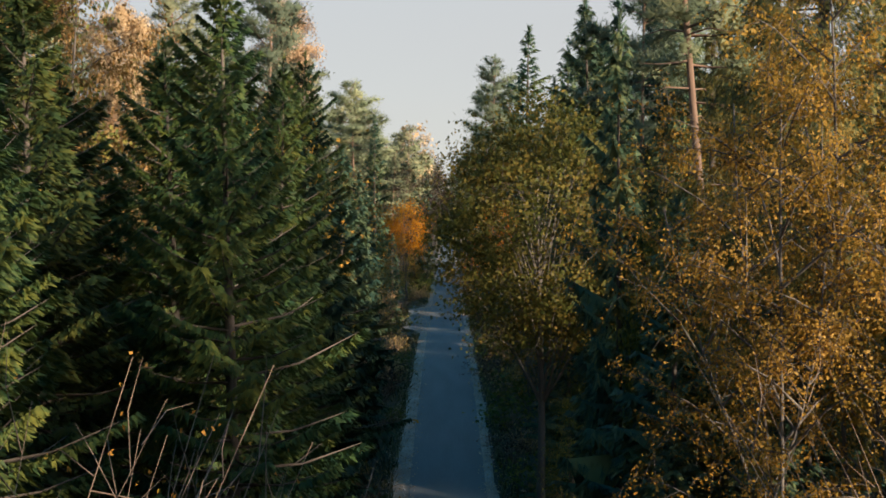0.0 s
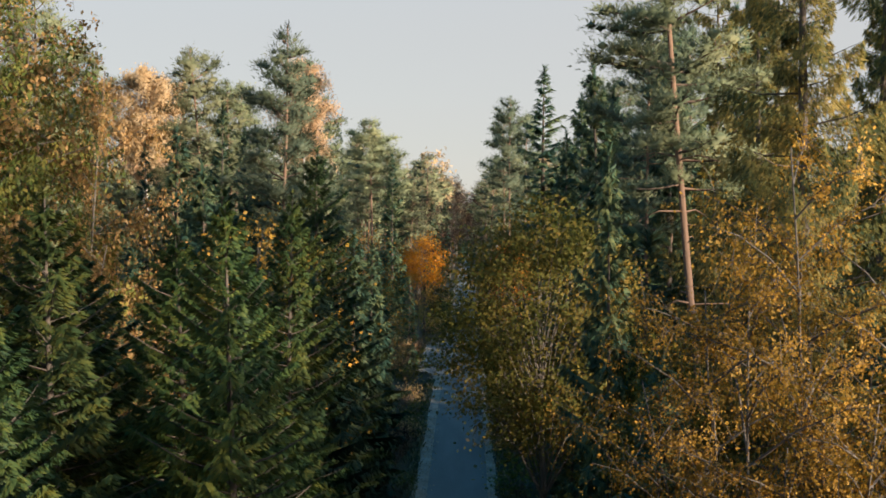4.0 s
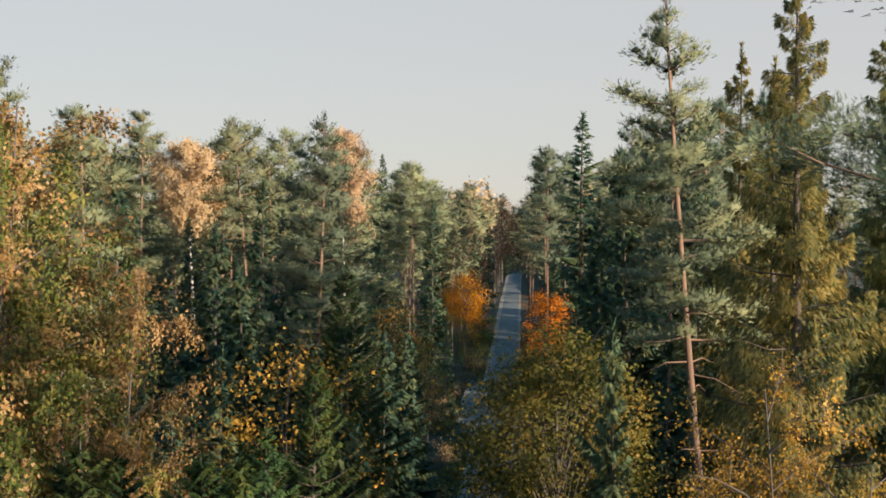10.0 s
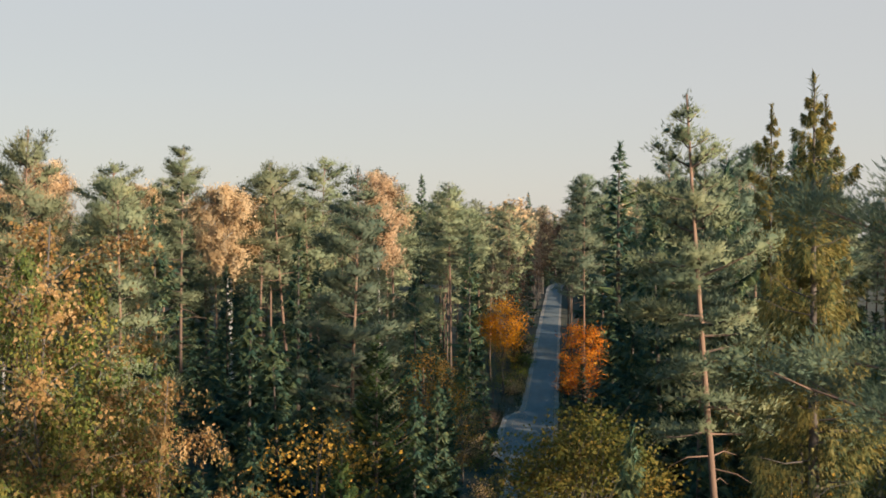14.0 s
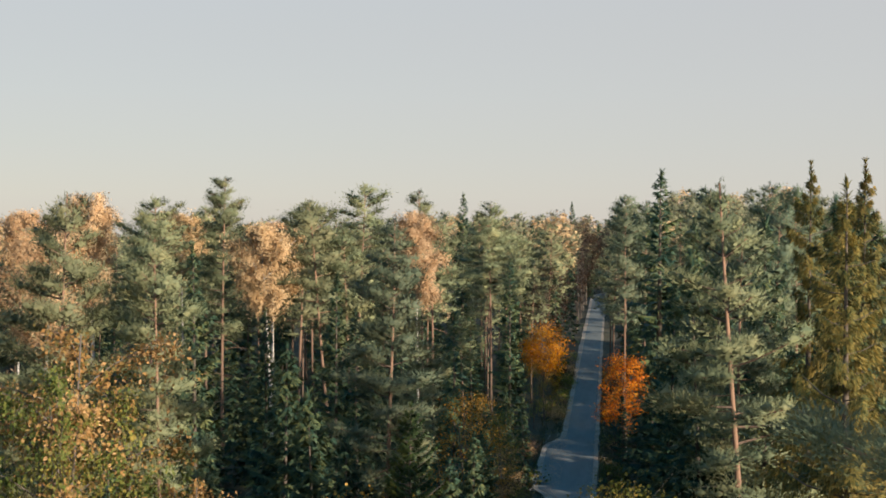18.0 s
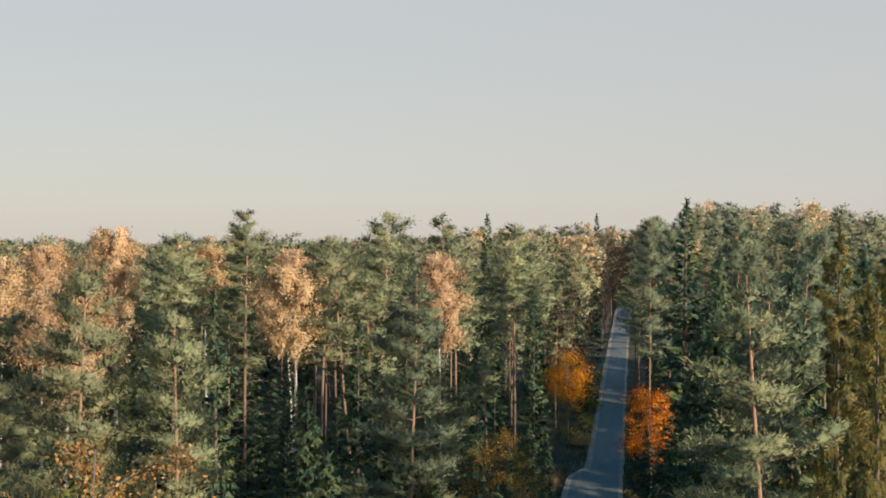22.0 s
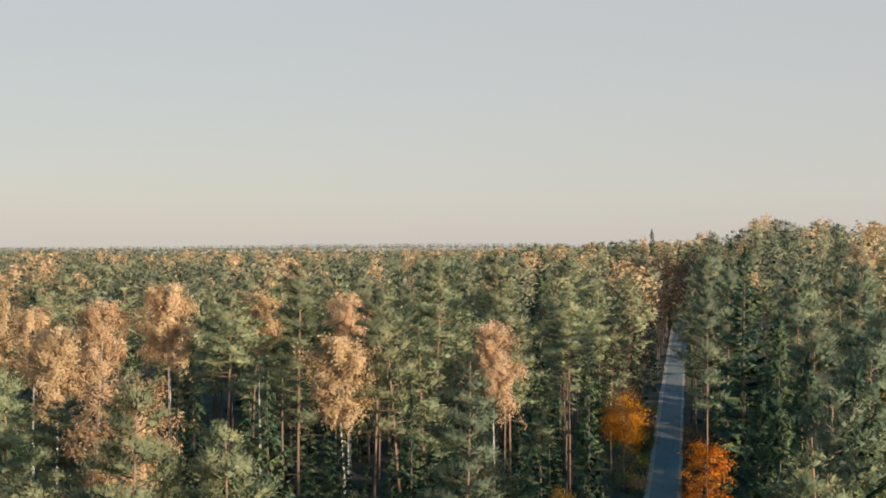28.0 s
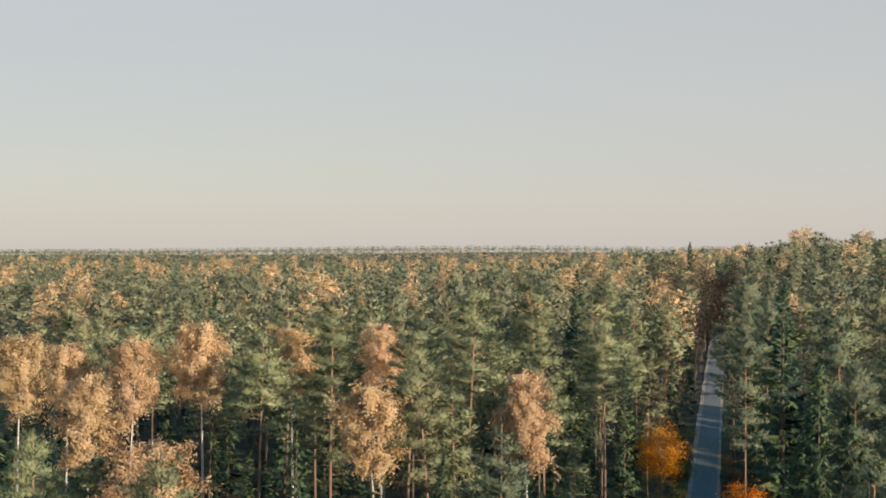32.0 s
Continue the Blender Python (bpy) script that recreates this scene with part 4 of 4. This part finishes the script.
# Low spruces added east of the road to keep sun stripes off it.
for i in range(16):
    y = 60 + 6.6 * i
    x = float(road_x(y)) + 7.0 + 2.2 * ((i * 7) % 3)
    if free(x, y, 2.0) and not 108 < y < 124:
        taken.append((x, y))
        plant(SP_Q[i % 3], x, y, float(ground_z(x, y)) + 9.0 + 1.3 * ((i * 5) % 4), "low dark spruce in the shade of taller trees", "low spruces by the road", 50 * i, 1.3)
counts = {"p": 0, "s": 0, "b": 0, "m": 0, "o": 0}
tries = 0
while tries < 9000:
    tries += 1
    y = rng.uniform(-30, 205)
    x = rng.uniform(-0.42, 0.36) * max(y, 0) + rng.uniform(-34, 32)
    off = abs(x - road_x(y))
    east = x > 0
    if off < (4.6 if y < 190 else 3.4) or (abs(x - 2) < 6.5 and -14 < y < 10) or (x > 0 and y < 12 and x < 16):
        continue
    if not free(x, y, 3.6 if y < 60 else 4.2 if off < 14 and y < 165 else 6.0 if y < 120 else 5.2):
        continue
    g = float(ground_z(x, y))
    u = rng.random()
    aside = -x - 3.5 > 0.62 * (y + 4.7)
    # Behind and beside the view: unseen spruces added to cast shade into it.
    if y < 14 or (aside and y < 45):
        top, kind = g + (rng.uniform(15, 20) if y < 2 or aside else rng.uniform(12, 15)), "s"
    elif y < 62 and off < 20:
        top, kind = g + rng.uniform(9, 14), "s" if u < 0.86 else "m"
        if x < -8 and y > 36:
            top = g + rng.uniform(14, 19)
        if east and off < 9:
            top = g + rng.uniform(4, 8)
    else:
        top = g + rng.uniform(18, 26)
        kind = "p" if u < (0.5 if y < 110 and not east else 0.66) else ("s" if u < 0.97 or east else "b")
        if kind == "s":
            top -= rng.uniform(1, 8)
        if off < 7 and y < 190:
            kind, top = ("s", g + rng.uniform(12, 19)) if u < 0.7 else ("m", g + rng.uniform(5, 9))
        if (off < 10 and not east and 90 < y < 156) or (off < 9.5 and east and 72 < y < 126):
            kind, top = ("s", g + rng.uniform(6, 9.5)) if u < 0.75 else ("m", g + rng.uniform(5, 9))
        if kind == "b" and off < 16:
            kind = "s"
        # below the tall pines of the first rows the wood is younger and darker
        if not east and y < 128:
            top = min(top, 20.5 + 0.035 * y + rng.uniform(-3.5, 0.5))
            kind = "s" if kind == "b" or u < 0.30 else kind
        elif east and y < 112:
            top = min(top, 21.5 + 0.05 * y + rng.uniform(-3.0, 1.0))
    # glades on the sunward side of the roadside maples and the linden let the low sun in
    for mx, my, mz in ((-6.4, 16.4, 11.0), (-4.6, 154.6, 15.0), (5.4, 124.5, 14.5), (3.7, 46.5, 14.0)):
        along = (to_sun.x * (x - mx) + to_sun.y * (y - my)) / math.cos(radians(SUN_EL))
        across = (to_sun.y * (x - mx) - to_sun.x * (y - my)) / math.cos(radians(SUN_EL))
        if 0 < along < 58 and abs(across) < 2.8:
            top = max(g + 4, min(top, mz + math.tan(radians(SUN_EL)) * along - 1.0))
            kind = "s" if kind in "pb" and top < g + 15 else kind
    if counts[kind] >= {"p": 240, "s": 165}.get(kind, 200):
        continue
    taken.append((x, y))
    sp = rng.uniform(0, 360)
    counts[kind] += 1
    lowres = y < 12 or y > 150 or aside
    if lowres and kind in "ps":
        plant(PI_L[rng.integers(3)] if kind == "p" else SP_L[rng.integers(2)], x, y, top, PINE_L if kind == "p" else SPRUCE_L, "pines in the forest" if kind == "p" else "spruces in the forest", sp, (1.35 if y < 2 else 1.05) * rng.uniform(0.9, 1.15))
    elif kind == "p":
        plant(PI_H[rng.integers(3)] if east and y < 125 else PI_M[rng.integers(5)] if y < 105 else PI_K[rng.integers(4)], x, y, top, PINE_L, "pines in the forest", sp, rng.uniform(0.9, 1.15))
    elif kind == "s":
        plant(SP_M[rng.integers(4)] if y < 105 else SP_L[rng.integers(2)], x, y, top, SPRUCE_L, "spruces in the forest", sp, rng.uniform(0.9, 1.2))
    elif kind == "b":
        plant(BI_M[rng.integers(4)], x, y, top, BIRCH_L, "birches among the pines", sp, rng.uniform(0.9, 1.2))
    else:
        plant(BR_M[rng.integers(3)], x, y, top, "young maple in the undergrowth with autumn leaves", "young maples", sp)
for x, y, top in ((-1.9, 340, 37), (4.9, 336, 37.5), (-6, 188, 27), (-7.5, 206, 30), (-5.2, 226, 30.5), (-8.5, 240, 33), (-5.6, 172, 21), (-6.8, 197, 22), (-6.2, 216, 24), (-7.6, 232, 25), (-6.5, 249, 26), (-7.2, 276, 27), (-6.8, 297, 28), (-7.5, 312, 29), (-7, 334, 30), (-2.8, 262, 31), (-3.0, 288, 35), (-2.6, 300, 36), (-9, 322, 39), (-2.5, 322, 37), (-2.5, 345, 38), (-12, 352, 40), (5.2, 275, 33), (5.6, 300, 35), (6.5, 330, 38), (6, 350, 38), (1.5, 415, 33.5), (-2, 422, 34), (4.5, 428, 34), (-6, 405, 36)):
    plant(BN_M[int(y) % 2], x, y, top, "oak with thin rusty brown foliage beside the road", "brown oaks")


for x, y in ((-1, 438), (2.5, 444), (5.5, 452), (8.5, 462), (1, 458), (-4, 446)):
    plant(SP_L[int(y) % 2], x, y, float(ground_z(x, y)) + 15 + (y % 5), SPRUCE_L, "spruces in the forest", y, 1.3)


for i, (x, y) in enumerate([(5.6, 360), (6.2, 368), (7.2, 375), (8.8, 383), (-2.2, 366), (-1.8, 376), (-1.0, 386)]):
    plant(SP_L[i % 2], x, y, float(ground_z(x, y)) + 9 + i % 3, "low spruce at the bend of the road", "low spruces by the road", 50 * i, 1.4)


def far_wood(name, label, template, places, material):
    """A wood too far off to count: one mesh of many crowns."""
    q = template.shape[1]
    v = template.reshape(-1, 7)
    n, m = len(places), len(v)
    out = np.empty((n, m, 7))
    for k, (x, y, z, h, wd, an) in enumerate(places):
        c, s = math.cos(an), math.sin(an)
        out[k, :, 0] = x + (v[:, 0] * c - v[:, 1] * s) * wd * h
        out[k, :, 1] = y + (v[:, 0] * s + v[:, 1] * c) * wd * h
        out[k, :, 2] = z + v[:, 2] * h
        out[k, :, 3] = v[:, 3] * c - v[:, 4] * s
        out[k, :, 4] = v[:, 3] * s + v[:, 4] * c
        out[k, :, 5:] = v[:, 5:]
    ob = new(name, foliage_mesh(name, out.reshape(-1, q, 7), material))
    tagged(ob, label, "forest", kind="stuff")
    return ob


def scatter(n, y0, y1, seed, grow, rise=0.0):
    r = np.random.default_rng(seed)
    y = (y0 ** 1.6 + r.random(n) * (y1 ** 1.6 - y0 ** 1.6)) ** (1 / 1.6)
    x = y * r.uniform(-0.42 - 0.25, 0.42 - 0.2, n)
    keep = np.abs(x - road_x(np.minimum(y, 640))) > 3.6
    x, y = x[keep], y[keep]
    z = ground_z(x, y)
    h = r.uniform(17, 26, len(x)) + rise
    return list(zip(x, y, z, h, r.uniform(0.85, 1.2, len(x)) * (1 + grow), r.uniform(0, 6.28, len(x))))


def thin(v, h):
    return v * np.array([1 / h, 1 / h, 1 / h, 1, 1, 1, 1])


T_PINE = thin(make_pine(301, 26, 3.9, 24, 4, 10, 0.75, 0.54, 1, puff=1.9, taper=0.55)["crown"][0], 26)
T_PINE_B = thin(make_pine(311, 26, 4.0, 14, 3, 6, 1.0, 0.58, 1, puff=2.2, taper=0.5)["crown"][0], 26)
T_SPRUCE = thin(make_spruce(302, 26, 2.9, 54, 5, 1.2, 0.15, 1)["crown"][0], 26)
T_BIRCH = thin(make_birch(303, 24, 3.0, 20, 6, 6, 0.6, BIRCH, detail=1, low=0.6)["crown"][0], 24)
T_CLUMP = thin(make_pine(304, 26, 4.0, 5, 2, 2, 1.4, 0.58, 1, puff=3.6, taper=0.5)["crown"][0], 26)
far_wood("young_spruce_wood", "young dark spruces crowding under the taller trees", thin(make_spruce(43, 24, 3.0, 64, 15, 1.1, 0.04, 1)["crown"][0], 24), young, SPRUCE)
far_wood("far_pine_wood", "grey-green pine crowns far across the forest", T_PINE, scatter(800, 196, 430, 1, 0.0), PINE_FAR)
far_wood("far_pine_wood", "small pine crowns beyond the near forest", T_PINE_B, scatter(1600, 420, 900, 11, 0.2), PINE_FAR)
far_wood("far_spruce_wood", "dark pointed spruce tops far across the forest", T_SPRUCE, scatter(520, 196, 900, 2, 0.1, -2.5), SPRUCE)
far_wood("far_birch_wood", "orange birch crowns scattered far across the forest", T_BIRCH, scatter(430, 198, 900, 3, 0.25, 1.5), BIRCH)
far_wood("distant_pine_wood", "pine forest reaching to the horizon", T_CLUMP, scatter(4600, 850, 4200, 4, 0.9), PINE_FAR)
far_wood("distant_birch_wood", "orange birches in the distant forest", T_CLUMP, scatter(1000, 850, 3500, 6, 0.35, 0.8), BIRCH)

# ---- verges ----
rv = np.random.default_rng(9)
for i in range(120):
    y = rv.uniform(18, 215)
    side = -1 if rv.random() < 0.5 else 1
    x = float(road_x(y)) + side * rv.uniform(2.9, 4.6) - (1.9 if side < 0 and 104 < y < 144 else 0)
    k = int(rv.integers(3))
    plant(BU_M[k], x, y, float(ground_z(x, y)) + rv.uniform(0.8, 2.4), ("low bush with olive leaves on the verge", "low brown bush on the verge", "low bush with rusty leaves on the verge")[k], "bushes along the verge", rv.uniform(0, 360), rv.uniform(0.8, 1.3))
ng = 26000
gy_ = rv.uniform(15, 200, ng)
gs_ = rv.choice([-1.0, 1.0], ng)
gx_ = road_x(gy_) + gs_ * (2.35 + rv.random(ng) ** 1.6 * 3.0) - np.where((gs_ < 0) & (gy_ > 105) & (gy_ < 143), 1.9, 0)
gp = np.stack([gx_, gy_, ground_z(gx_, gy_) - 0.02], 1)
gl = rv.uniform(0.15, 0.55, ng)
grass = new("verge_grass", foliage_mesh("verge_grass", needles(gp, unit(np.stack([rv.normal(size=ng) * 0.4, rv.normal(size=ng) * 0.4, np.ones(ng)], 1)), gl, gl * 0.16, rv, np.tile(UP, (ng, 1))), GRASS))
tagged(grass, "dry yellowish grass and weeds on the verge", "grass", kind="stuff")
nl = 9000
ly = rv.uniform(15, 190, nl)
lx = road_x(ly) + rv.choice([-1.0, 1.0], nl) * (1.35 + rv.random(nl) ** 0.7 * 1.6)
lp = np.stack([lx, ly, np.interp(ly, PROFILE_Y, PROFILE_Z) + 0.085], 1)
la = unit(np.stack([rv.normal(size=nl), rv.normal(size=nl), rv.normal(size=nl) * 0.15], 1))
litter = new("fallen_leaves", foliage_mesh("fallen_leaves", cards(lp, la, 0.11, 0.08, rv, np.tile(UP, (nl, 1))), BIRCH))
tagged(litter, "fallen yellow leaves lying along the road edges", "leaves", kind="stuff")

# loose pale stones along the edges of the asphalt
ns = 900
sy_ = 12 + 130 * rv.random(ns) ** 1.4
ss_ = rv.choice([-1.0, 1.0], ns)
sx_ = road_x(sy_) + ss_ * (1.78 + rv.random(ns) ** 1.5 * 0.7) - np.where((ss_ < 0) & (sy_ > 105) & (sy_ < 143), 1.9, 0)
octa = np.array([(1, 0, 0), (0, 1, 0), (-1, 0, 0), (0, -1, 0), (0, 0, 1), (0, 0, -1)], float)
tri = np.array([(0, 1, 4), (1, 2, 4), (2, 3, 4), (3, 0, 4), (1, 0, 5), (2, 1, 5), (3, 2, 5), (0, 3, 5)])
st_v = octa[None] * rv.uniform(0.03, 0.10, (ns, 1, 1)) * rv.uniform(0.6, 1.3, (ns, 6, 1)) * np.array([1, 1, 0.6])
st_v += np.stack([sx_, sy_, np.interp(sy_, PROFILE_Y, PROFILE_Z) + 0.05], 1)[:, None, :]
st_f = (tri[None] + 6 * np.arange(ns)[:, None, None]).reshape(-1, 3)
tagged(mesh_object("roadside_stones", st_v.reshape(-1, 3), st_f, STONE), "small pale stones scattered along the road edges", "stones", kind="stuff")
